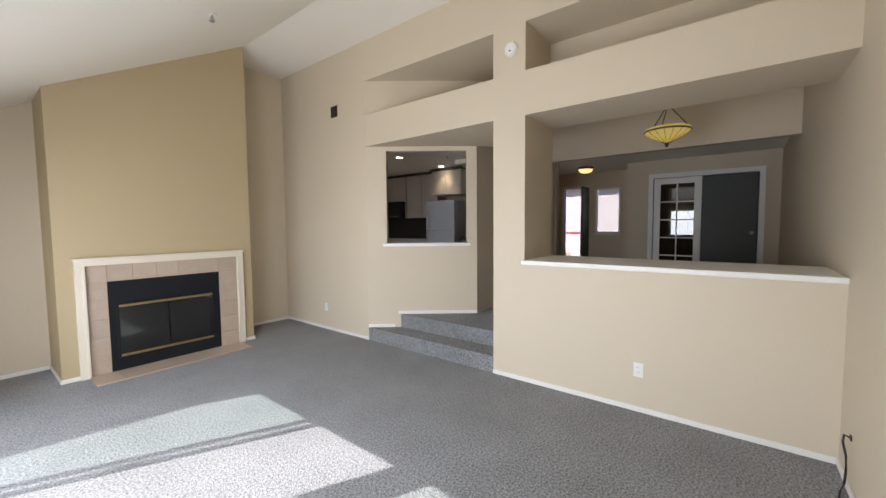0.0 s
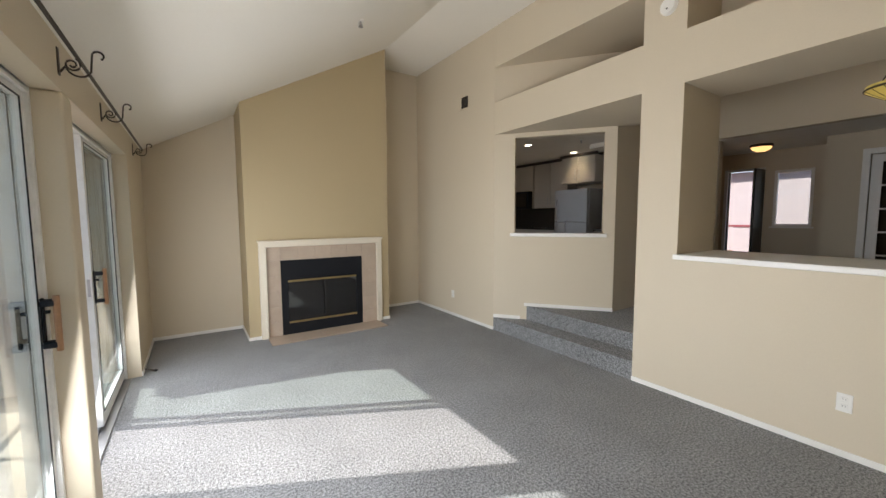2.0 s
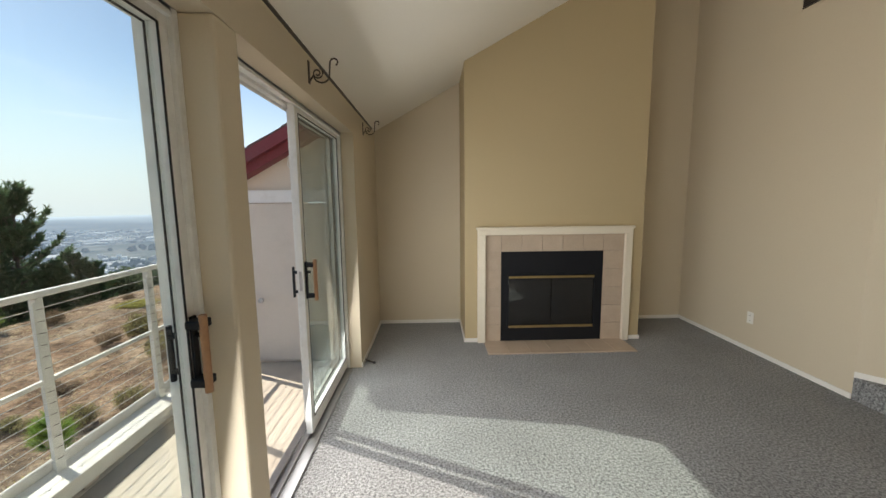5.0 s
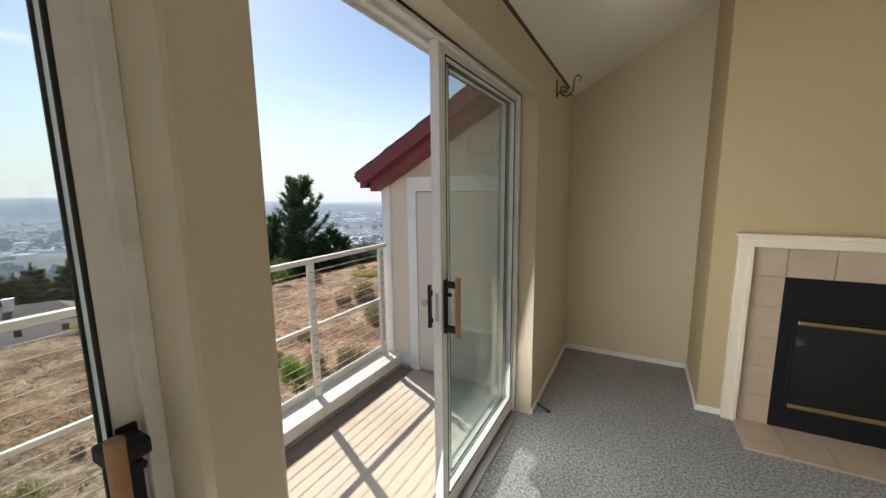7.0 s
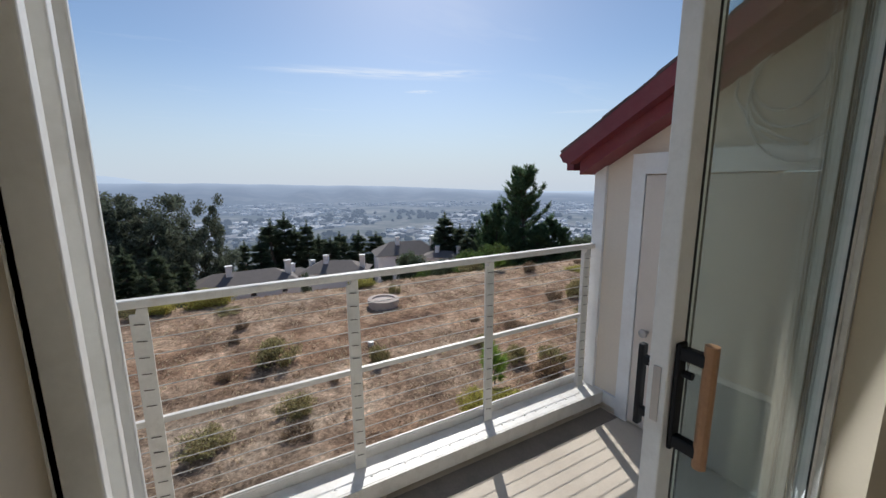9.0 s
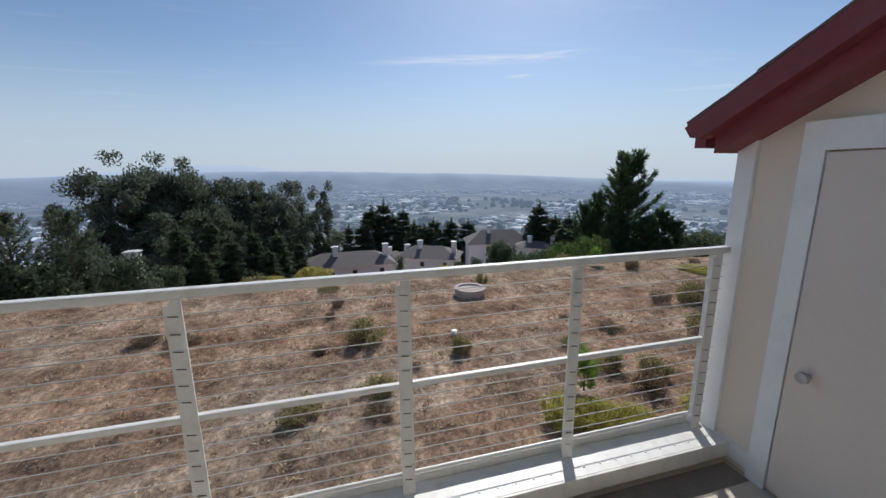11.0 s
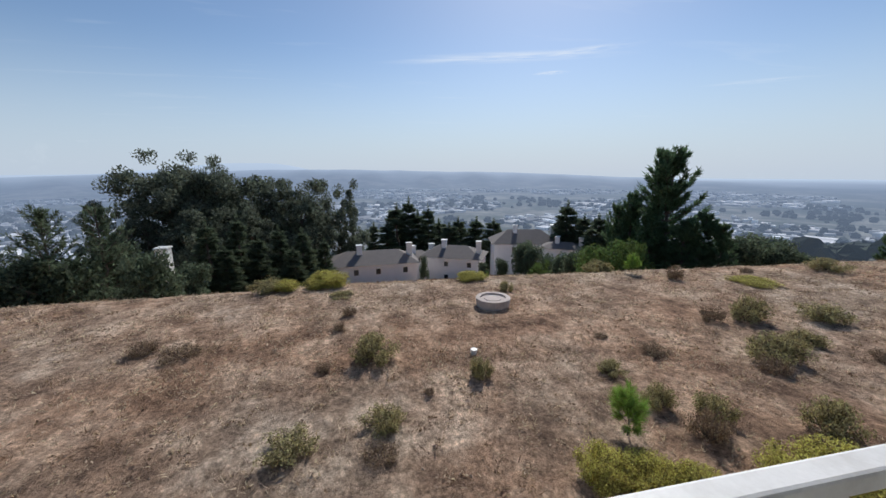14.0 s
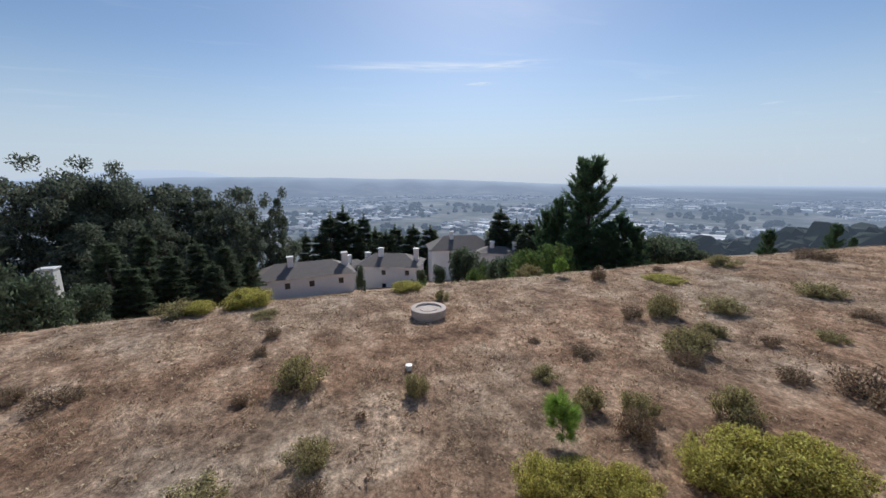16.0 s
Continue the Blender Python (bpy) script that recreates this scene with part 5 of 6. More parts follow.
# the ground: one sheet out to the horizon, rings growing with distance
rings = [0.0] + [1.5 * 1.034 ** k for k in range(96)] + [37.2 * 1.055 ** k for k in range(1, 94)]
rings = [r for r in rings if r < 4850] + [4850.0]
SECT = 400
gx, gy = -6.0, 4.0
verts, faces = [], []
for r in rings:
    for k in range(SECT):
        a = 2 * math.pi * k / SECT
        x, y = gx + r * math.cos(a), gy + r * math.sin(a)
        verts.append((x, y, ground_z(x, y)))
for i in range(len(rings) - 1):
    for k in range(SECT):
        a, b = i * SECT + k, i * SECT + (k + 1) % SECT
        faces.append((a, b, b + SECT, a + SECT))
me = sheet("ground", verts, faces, FIELD)
# ground beyond 170 m takes the material with painted haze
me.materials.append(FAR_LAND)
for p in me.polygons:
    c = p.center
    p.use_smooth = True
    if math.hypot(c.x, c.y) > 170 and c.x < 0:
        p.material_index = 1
tagged(new("ground", me), "dry brown hillside field falling to a valley with painted haze", "ground", kind="structure")


def leaf_cloud(rng, centers, radii, count, size, flat=0.6, long=1.0):
    """Many small leaf faces scattered round the given centres."""
    n = len(centers) * count
    c = np.repeat(np.array(centers, float), count, 0)
    r = np.repeat(np.array(radii, float), count)
    d = rng.normal(size=(n, 3))
    d /= np.linalg.norm(d, axis=1)[:, None]
    d *= (rng.random(n) ** 0.45)[:, None] * r[:, None]
    d[:, 2] *= flat
    p = c + d
    u = rng.normal(size=(n, 3))
    u /= np.linalg.norm(u, axis=1)[:, None]
    w = np.cross(u, rng.normal(size=(n, 3)))
    w /= np.linalg.norm(w, axis=1)[:, None] + 1e-9
    s = size * (0.6 + 0.8 * rng.random(n))[:, None]
    v = np.stack([p - u * s * long, p + w * s * 0.5, p + u * s * long, p - w * s * 0.5], 1).reshape(-1, 3)
    f = np.arange(n * 4).reshape(-1, 4)
    return v.tolist(), f.tolist()


def limb(bm, a, b, r0, r1, rng, bend=0.1, steps=4):
    a, b = Vector(a), Vector(b)
    L = (b - a).length
    pts = []
    for k in range(steps + 1):
        t = k / steps
        off = Vector(rng.normal(size=3)) * L * bend * math.sin(math.pi * t) * 0.5
        pts.append(a.lerp(b, t) + off)
    tube(bm, pts, r0, 6, r1)
    return pts


def tree_thing(bm, v, f, leaf, label, group, at):
    t = thing("tree", (0, 0, 0), label, "tree", group)
    part("trunk", bm, BARK, t)
    crown = new("crown", sheet("crown", v, f, leaf))
    crown.parent = t
    t.location = at
    return t


def eucalyptus(seed, h, spread, label):
    rng = np.random.default_rng(seed)
    bm = bmesh.new()
    cs, rs = [], []
    limb(bm, (0, 0, -1), (0.3, 0.1, h * 0.75), h * 0.022, h * 0.008, rng, 0.05, 6)
    for k in range(20):
        z = h * (0.18 + 0.6 * rng.random())
        a = rng.random() * 6.28
        L = spread * (0.45 + 0.6 * rng.random()) * (1.15 - 0.6 * z / h)
        tip = (L * math.cos(a), L * math.sin(a), z + h * (0.06 + 0.16 * rng.random()))
        limb(bm, (0.2 * z / h, 0, z * 0.85), tip, h * 0.008, h * 0.002, rng, 0.2)
        for j in range(4):
            o = rng.normal(size=3) * spread * 0.20
            cs.append((tip[0] + o[0], tip[1] + o[1], tip[2] + o[2] * 0.8))
            rs.append(spread * (0.13 + 0.14 * rng.random()))
    v, f = leaf_cloud(rng, cs, rs, 175, 0.20, 0.75, 1.2)
    return tree_thing(bm, v, f, EUCA_LEAF, label, "eucalyptus grove", (0, 0, -500))


def needles(rng, shoots, count, length, width):
    """Needle faces set along each shoot, leaning outward to its tip."""
    a = np.repeat(np.array([q[0] for q in shoots], float), count, 0)
    b = np.repeat(np.array([q[1] for q in shoots], float), count, 0)
    n = len(a)
    ax = b - a
    ax /= np.linalg.norm(ax, axis=1)[:, None] + 1e-9
    p = a + (b - a) * rng.random(n)[:, None]
    u = rng.normal(size=(n, 3))
    u /= np.linalg.norm(u, axis=1)[:, None]
    u = u * 0.8 + ax * 0.75
    w = np.cross(u, rng.normal(size=(n, 3)))
    w /= np.linalg.norm(w, axis=1)[:, None] + 1e-9
    s = length * (0.6 + 0.7 * rng.random(n))[:, None]
    v = np.stack([p, p + u * s * 0.5 + w * width, p + u * s, p + u * s * 0.5 - w * width], 1).reshape(-1, 3)
    return v.tolist(), np.arange(n * 4).reshape(-1, 4).tolist()


def pine(seed, h, spread, label, sparse=1.0, leaf=None, lift=0.35, group="pines on the slope", clump=1.0):
    """A leader with whorls of upcurved branches, each with needled side shoots."""
    rng = np.random.default_rng(seed)
    bm = bmesh.new()
    limb(bm, (0, 0, -1), (0.1, 0, h * 0.97), h * 0.020, h * 0.003, rng, 0.02, 8)
    shoots = [((0.1, 0, h * (0.90 - 0.05 * k)), (0.1, 0, h * (1.0 - 0.06 * k))) for k in range(3)]
    levels = int(15 * sparse) + 4
    for i in range(levels):
        t = (i + 0.3 + 0.5 * rng.random()) / levels
        z = h * (0.05 + 0.86 * t)
        for j in range(int(rng.integers(4, 7)) if t < 0.75 else 4):
            a = rng.random() * 6.28
            L = spread * (1.0 - 0.86 * t) ** 0.9 * (0.45 + 0.65 * rng.random())
            up = lift * (0.35 + 1.5 * t) * (0.7 + 0.6 * rng.random())
            ca, sa = math.cos(a), math.sin(a)
            pts = [Vector((L * w * ca, L * w * sa, z + L * (0.35 * up * w + 0.75 * up * w * w))) for w in (0, 0.35, 0.7, 1.0)]
            tube(bm, pts, h * 0.005, 5, h * 0.0015)
            shoots.append((pts[2][:], (pts[3] + (pts[3] - pts[2]) * 0.35)[:]))
            for q in range(5):
                w = 0.25 + 0.17 * q
                c = pts[0].lerp(pts[1], w / 0.35) if w < 0.35 else pts[1].lerp(pts[2], (w - 0.35) / 0.35) if w < 0.7 else pts[2].lerp(pts[3], (w - 0.7) / 0.3)
                b = a + (1 if q % 2 else -1) * (0.5 + 0.6 * rng.random())
                l2 = (0.16 + 0.26 * L * (1.1 - w)) * (0.7 + 0.6 * rng.random())
                e = c + Vector((l2 * math.cos(b), l2 * math.sin(b), l2 * (0.15 + 0.9 * up)))
                shoots.append((c[:], e[:]))
    v, f = needles(rng, shoots, int(58 * clump), 0.036 * h * (0.85 if sparse > 1 else 1.0), 0.0034 * h)
    return tree_thing(bm, v, f, leaf or PINE_LEAF, label, group, (0, 0, -500))


def round_tree(seed, h, spread, leaf, label, group):
    rng = np.random.default_rng(seed)
    bm = bmesh.new()
    limb(bm, (0, 0, -0.5), (0, 0, h * 0.5), h * 0.03, h * 0.015, rng, 0.05, 4)
    cs, rs = [], []
    for k in range(26):
        a, t = rng.random() * 6.28, rng.random()
        L = spread * math.sqrt(rng.random()) * (1 - 0.5 * t)
        tip = (L * math.cos(a), L * math.sin(a), h * (0.18 + 0.72 * t))
        limb(bm, (0, 0, h * 0.3 * t), tip, h * 0.01, h * 0.003, rng, 0.1, 3)
        cs.append(tip)
        rs.append(spread * (0.28 + 0.16 * rng.random()))
    v, f = leaf_cloud(rng, cs, rs, 190, h * 0.030, 0.8, 1.1)
    return tree_thing(bm, v, f, leaf, label, group, (0, 0, -500))


def plant(proto, x, y, turn, s, sz=None, dz=0.0, first=[]):
    """Sets the first tree itself, and copies after that."""
    m = Matrix.LocRotScale((x, y, ground_z(x, y) + dz), Euler((0, 0, turn)), None)
    if proto.name not in first:
        first.append(proto.name)
        t = proto
    else:
        t = copy_thing(proto, m)
    t.matrix_basis = m @ Matrix.Diagonal((s, s, sz or s, 1))
    return t


# the tall pine at the brink with its lower neighbours
P_BIG = pine(3, 8.3, 2.7, "tall dark green pine with upswept branches at the field's edge", 1.1, lift=0.75)
P_MED = pine(5, 7.0, 2.4, "young green pine with bushy branches beside the tall pine", 0.9, lift=0.6)
P_THIN = pine(8, 12.0, 2.6, "dark sharp-topped conifer on the slope", 1.2, DARK_LEAF, 0.1, "conifers on the slope")
P_DEAD = pine(11, 11.0, 4.2, "sparse half-bare cypress with level branches", 0.75, DARK_LEAF, 0.62, "sparse cypresses", 0.30)
E_BIG = eucalyptus(27, 19.0, 7.5, "tall dark eucalyptus with clumped feathery crown")
E_MID = eucalyptus(22, 15.0, 6.5, "dark eucalyptus in the grove")
R_DARK = round_tree(31, 6.0, 3.6, DARK_LEAF, "round dark green tree on the slope", "round trees on the slope")
R_GREEN = round_tree(32, 4.0, 2.6, BUSH_LEAF, "low bright green bushy tree", "low green trees")


def top_at(bearing, dist):
    """Ground position at a bearing, in degrees west of north, and a distance from the balcony."""
    a = radians(bearing)
    return -1.84 - dist * math.sin(a), 3.74 + dist * math.cos(a)


def reach(proto, h0, bearing, dist, top_deg, turn, wide=1.0):
    """Plants a tree so that its top stands at an angle above eye level."""
    x, y = top_at(bearing, dist)
    g = ground_z(x, y)
    s = (1.45 + dist * math.tan(radians(top_deg)) - g) / h0
    return plant(proto, x, y, turn, max(s, 0.15) * wide, max(s, 0.15))


reach(P_BIG, 8.3, 47.9, 32.5, 2.5, 0.4, 1.0)
for be, di, td, tn, w in ((52.0, 33.0, -2.9, 1.4, 0.62), (53.5, 33.5, -4.6, 3.0, 0.7), (43.4, 31.5, -5.4, 2.7, 0.95), (41.6, 31.0, -6.6, 5.0, 1.0), (49.5, 31.0, -6.0, 4.2, 1.2), (45.6, 30.5, -6.4, 0.9, 1.2)):
    reach(P_MED, 7.0, be, di, td, tn, w)
reach(R_GREEN, 4.0, 51.5, 27.5, -9.4, 0.3, 0.7)
reach(R_GREEN, 4.0, 55.4, 28.5, -10.0, 2.3, 0.8)
for be, di, td, tn in ((40.1, 42, -8.0, 0.2), (38.1, 46, -7.9, 1.1), (36.0, 44, -8.4, 2.0), (34.6, 47, -9.0, 3.3)):
    reach(R_DARK, 6.0, be, di, td, tn, 0.95)
for be, di, td, tn, w in ((27.9, 50, -6.2, 0.5, 0.85), (22.6, 52, -5.1, 1.7, 0.9), (21.2, 55, -6.4, 2.7, 0.8), (14.0, 58, -6.5, 0.9, 1.0)):
    reach(P_MED, 7.0, be, di, td, tn, w)

# the eucalyptus grove, highest in the south and falling to a last feathery tree
for be, di, td, tn, w in ((114.4, 74, 1.7, 0.2, 0.95), (112.6, 78, 1.6, 1.3, 0.9), (110.9, 76, 1.2, 2.2, 0.75), (116.4, 72, -3.0, 3.6, 0.8), (108.9, 80, 1.0, 4.7, 0.5)):
    reach(E_BIG, 20.8, be, di, td, tn, w)
for be, di, td, tn, w in ((119.6, 70, -3.2, 0.7, 0.75), (106.9, 84, -0.6, 4.4, 0.75), (104.5, 82, -0.9, 1.9, 0.9), (102.3, 84, -1.2, 5.1, 0.95), (99.4, 80, -1.2, 3.0, 0.9), (97.6, 82, -3.6, 5.8, 0.8), (94.1, 84, -1.3, 0.4, 0.62), (92.2, 86, -5.0, 2.4, 0.5), (113.5, 68, -4.5, 2.9, 1.1), (109.5, 70, -4.0, 1.0, 1.1), (105.8, 72, -4.6, 5.5, 1.1)):
    reach(E_MID, 16.6, be, di, td, tn, w)
for be, di, td, tn, w in ((111.3, 50, -6.2, 0.3, 1.35), (107.7, 54, -5.6, 1.2, 1.2), (105.4, 52, -8.6, 2.1, 1.5), (102.6, 56, -7.4, 3.3, 1.2), (99.5, 54, -8.0, 4.0, 1.4), (109.4, 48, -9.6, 5.0, 1.7), (96.6, 58, -9.6, 0.8, 1.3), (101.0, 50, -10.6, 2.6, 1.7)):
    reach(P_THIN, 12.0, be, di, td, tn, w)
for be, di, td, tn in ((126.1, 40, -3.4, 0.5), (121.7, 42, -3.6, 2.6), (131.0, 44, -3.6, 4.2), (137.0, 46, -4.0, 1.2)):
    reach(P_DEAD, 11.0, be, di, td, tn)
for be, di, td, tn, w in ((118.6, 34, -9.4, 0.1, 0.75), (128.5, 40, -8.6, 1.9, 1.0), (124.0, 40, -8.8, 3.1, 0.9), (134.0, 40, -8.4, 4.4, 1.0), (121.0, 44, -8.2, 0.7, 0.7), (113.6, 44, -11.6, 2.2, 0.9)):
    reach(R_DARK, 6.0, be, di, td, tn, w)
# conifers behind the houses
for be, di, td, tn, w in ((85.7, 108, -4.9, 0.1, 1.25), (83.9, 110, -4.0, 1.3, 0.8), (80.9, 108, -5.2, 2.5, 0.8), (82.4, 112, -6.0, 3.6, 1.2), (79.1, 112, -7.3, 4.4, 1.3), (76.2, 110, -7.0, 5.2, 1.1), (73.6, 112, -7.0, 0.8, 1.2), (71.0, 112, -7.2, 2.0, 1.3), (87.2, 104, -7.6, 2.9, 1.2), (77.6, 106, -7.8, 5.6, 1.5), (89.2, 100, -7.5, 1.0, 0.8)):
    reach(P_THIN, 12.0, be, di, td, tn, 1.35 * w)
for be, di, td, tn, w in ((60.4, 96, -4.5, 0.6, 1.1), (59.2, 98, -6.2, 1.8, 1.2), (57.9, 94, -6.3, 2.8, 1.1), (55.9, 92, -6.2, 3.9, 1.2), (54.4, 90, -7.0, 5.0, 1.2), (61.4, 100, -7.2, 4.4, 1.3), (56.8, 88, -7.8, 3.2, 1.4)):
    reach(P_THIN, 12.0, be, di, td, tn, 1.35 * w)
# garden trees round the houses
for be, di, td, tn, w in ((66.6, 58, -10.6, 0.4, 0.62), (64.8, 56, -11.2, 1.7, 0.6), (62.6, 52, -12.4, 2.9, 0.8), (69.6, 58, -13.2, 4.2, 0.6), (72.6, 56, -13.8, 5.2, 0.5), (81.6, 60, -12.9, 3.0, 0.33), (58.4, 42, -11.6, 0.9, 0.9), (60.4, 48, -12.2, 1.4, 0.8)):
    reach(R_DARK, 6.0, be, di, td, tn, w)
for be, di, td, tn, w in ((73.9, 34, -15.2, 0.9, 0.45), (72.4, 35, -15.3, 2.0, 0.45), (63.8, 40, -13.2, 1.9, 0.6), (57.0, 34, -12.0, 3.5, 0.6)):
    reach(R_GREEN, 4.0, be, di, td, tn, w)

# ---- houses on the slope ----


def house(bearing, dist, ridge_deg, length, depth, wall_h, roof_h, turn, label):
    x, y = top_at(bearing, dist)
    zr = 1.45 + dist * math.tan(radians(ridge_deg))
    zb = zr - roof_h - wall_h
    h = thing("house", (0, 0, 0), label, "house", "grey-roofed houses on the slope")
    L, D = length / 2, depth / 2
    bm = box(bmesh.new(), -L, L, -D, D, -8, wall_h)
    part("wall", bm, STUCCO, h)
    bm = bmesh.new()
    e, o = 0.85, 0.6
    low = [bm.verts.new(p) for p in ((-L - o, -D - o, wall_h), (L + o, -D - o, wall_h), (L + o, D + o, wall_h), (-L - o, D + o, wall_h))]
    hi = [bm.verts.new(p) for p in ((-L + D * e, 0, wall_h + roof_h), (L - D * e, 0, wall_h + roof_h))]
    bm.faces.new((low[0], low[1], hi[1], hi[0]))
    bm.faces.new((low[2], low[3], hi[0], hi[1]))
    bm.faces.new((low[1], low[2], hi[1]))
    bm.faces.new((low[3], low[0], hi[0]))
    bm.faces.new(low[::-1])
    rf = part("roof", bm, GREYROOF, h)
    for k, cx in enumerate((-L * 0.88, L * 0.30)):
        part("chimney", box(box(bmesh.new(), cx - 0.5, cx + 0.5, D * 0.2 - 0.5, D * 0.2 + 0.5, wall_h + 0.4, wall_h + roof_h + 1.1), cx - 0.6, cx + 0.6, D * 0.2 - 0.6, D * 0.2 + 0.6, wall_h + roof_h + 1.1, wall_h + roof_h + 1.3), TRIM if k != 1 else STUCCO, rf)
    for k in range(int(length // 4.6)):
        cx = -L + 2.2 + k * 4.5 + 0.5 * (k % 2)
        for zz in (wall_h - 1.9, wall_h - 4.8):
            w = part("window", B(cx - 0.55, cx + 0.55, D, D + 0.06, zz, zz + 1.25), TRIM, h)
            part("pane", B(cx - 0.42, cx + 0.42, D + 0.06, D + 0.08, zz + 0.12, zz + 1.13), DARKWIN, w)
    h.matrix_basis = Matrix.LocRotScale((x, y, zb), Euler((0, 0, turn)), None)
    return h


FACE = radians(-100)
house(89.6, 72, -11.7, 16, 7.5, 5.6, 2.0, FACE + 0.22, "pale stucco house with grey hip roof and chimneys")
house(82.8, 84, -11.9, 8, 7, 5.2, 1.7, FACE + 0.5, "small pale house wing with grey roof")
house(77.0, 82, -11.2, 13, 8, 5.6, 2.1, FACE - 0.30, "pale two-storey house with grey roof and chimney")
house(66.4, 98, -8.7, 16, 9, 6.4, 3.0, FACE - 0.05, "large pale house with grey roof among trees")
house(60.6, 92, -10.3, 9, 6, 5.4, 1.2, FACE - 0.45, "low pale house wing beside the large house")
house(104.2, 92, -10.6, 12, 9, 5.5, 2.0, FACE + 0.6, "pale house half hidden behind dark trees")
ch = thing("chimney_stack", (0, 0, 0), "white chimney stack rising among dark trees", "chimney")
cxp, cyp = top_at(116.0, 52)
cz = 1.45 - 52 * math.tan(radians(10.7))
part("stack", B(cxp - 0.6, cxp + 0.6, cyp - 0.6, cyp + 0.6, cz - 5, cz + 1.4, bevel=0.05), TRIM, ch)
part("cap", B(cxp - 0.7, cxp + 0.7, cyp - 0.7, cyp + 0.7, cz + 1.4, cz + 1.6, bevel=0.04), TRIM, ch)

# ---- the town in the valley ----
rng = np.random.default_rng(77)
verts, faces = [], []


def add_box(vs, fs, x, y, z, a, b, h, turn):
    c, s = math.cos(turn), math.sin(turn)
    k = len(vs)
    for zz in (z - 2, z + h):
        for u, w in ((-a, -b), (a, -b), (a, b), (-a, b)):
            vs.append((x + u * c - w * s, y + u * s + w * c, zz))
    fs += [(k + 4, k + 5, k + 6, k + 7), (k, k + 1, k + 5, k + 4), (k + 1, k + 2, k + 6, k + 5), (k + 2, k + 3, k + 7, k + 6), (k + 3, k, k + 4, k + 7)]


for k in range(7600):
    r = 420 + 2000 * rng.random() ** 0.9
    yaw = radians(12 + 128 * rng.random())
    x, y = -r * math.sin(yaw), r * math.cos(yaw)
    dens = noise.noise((x * 0.0022, y * 0.0022, 5.0))
    if dens < -0.12:
        continue
    z = ground_z(x, y)
    if z > -95 and r < 900:
        continue
    s = 3.5 + 5 * rng.random() + (24 * rng.random() if rng.random() < 0.12 else 0)
    add_box(verts, faces, x, y, z, s, s * (0.6 + 0.5 * rng.random()), 3 + 4 * rng.random(), 0.5 + (1.57 if rng.random() < 0.5 else 0))
tagged(new("town", sheet("town", verts, faces, TOWN)), "pale town roofs spread over the valley, haze painted on", "town", kind="stuff")
verts, faces = [], []
for k in range(3600):
    r = 170 + 1500 * rng.random() ** 1.3
    yaw = radians(15 + 130 * rng.random())
    x, y = -r * math.sin(yaw), r * math.cos(yaw)
    if noise.noise((x * 0.0035, y * 0.0035, 9.0)) < 0.0 and r > 400:
        continue
    z = ground_z(x, y)
    rad = (2.5 + 4 * rng.random()) * (1 + r / 1800)
    k0 = len(verts)
    for q, (rr, zz) in enumerate(((0.7, 0.0), (1.0, 0.45), (0.6, 1.0))):
        for j in range(6):
            a = j * 1.047 + q * 0.5
            w = rad * rr * (0.7 + 0.6 * rng.random())
            verts.append((x + w * math.cos(a), y + w * math.sin(a), z - 1 + rad * 1.3 * zz * (0.8 + 0.4 * rng.random())))
    for q in range(2):
        for j in range(6):
            a0, a1 = k0 + q * 6 + j, k0 + q * 6 + (j + 1) % 6
            faces.append((a0, a1, a1 + 6, a0 + 6))
    faces.append(tuple(k0 + 12 + j for j in range(6)))
tagged(new("valley_trees", sheet("valley_trees", verts, faces, FAR_TREES)), "dark tree belts between the roofs in the valley, haze painted on", "trees", kind="stuff")

# ---- the field ----
rng = np.random.default_rng(5)


def straw_patch(n, x_near, x_far, tall, wide, blades, spread, seed_z, bias):
    """Dead grass: tufts of narrow blades leaning out of the ground, thick in places and bare in others."""
    verts, faces = [], []
    fx = x_near - (x_near - x_far) * rng.random(n) ** 0.8
    fy = -22 + 62 * rng.random(n)
    for x, y in zip(fx, fy):
        m = noise.noise((x * 0.55, y * 0.55, seed_z)) + 0.5 * noise.noise((x * 1.9, y * 1.9, seed_z + 2))
        if m < bias + 0.25 * rng.random():
            continue
        z = ground_z(x, y)
        for j in range(blades):
            hgt = tall * (0.4 + 0.8 * rng.random()) * (1 + 0.6 * m)
            a, w = rng.random() * 6.28, wide * (0.5 + rng.random())
            lean = (rng.random(2) - 0.5) * spread * 2.2
            ox, oy = (rng.random(2) - 0.5) * spread
            k = len(verts)
            verts += [(x + ox - w * math.cos(a), y + oy - w * math.sin(a), z - 0.02), (x + ox + w * math.cos(a), y + oy + w * math.sin(a), z - 0.02), (x + ox + lean[0], y + oy + lean[1], z + hgt)]
            faces.append((k, k + 1, k + 2))
    return verts, faces


tagged(new("dry_grass", sheet("dry_grass", *straw_patch(30000, -3.0, -20.5, 0.075, 0.010, 3, 0.14, 4.0, -0.05), STRAW)), "short dry straw-coloured grass tufts over the field", "grass", kind="stuff")
tagged(new("dead_weeds", sheet("dead_weeds", *straw_patch(9000, -3.0, -20.0, 0.10, 0.008, 7, 0.16, 14.0, 0.02), WEED)), "low brown dead weeds in drifts over the field", "weeds", kind="stuff")


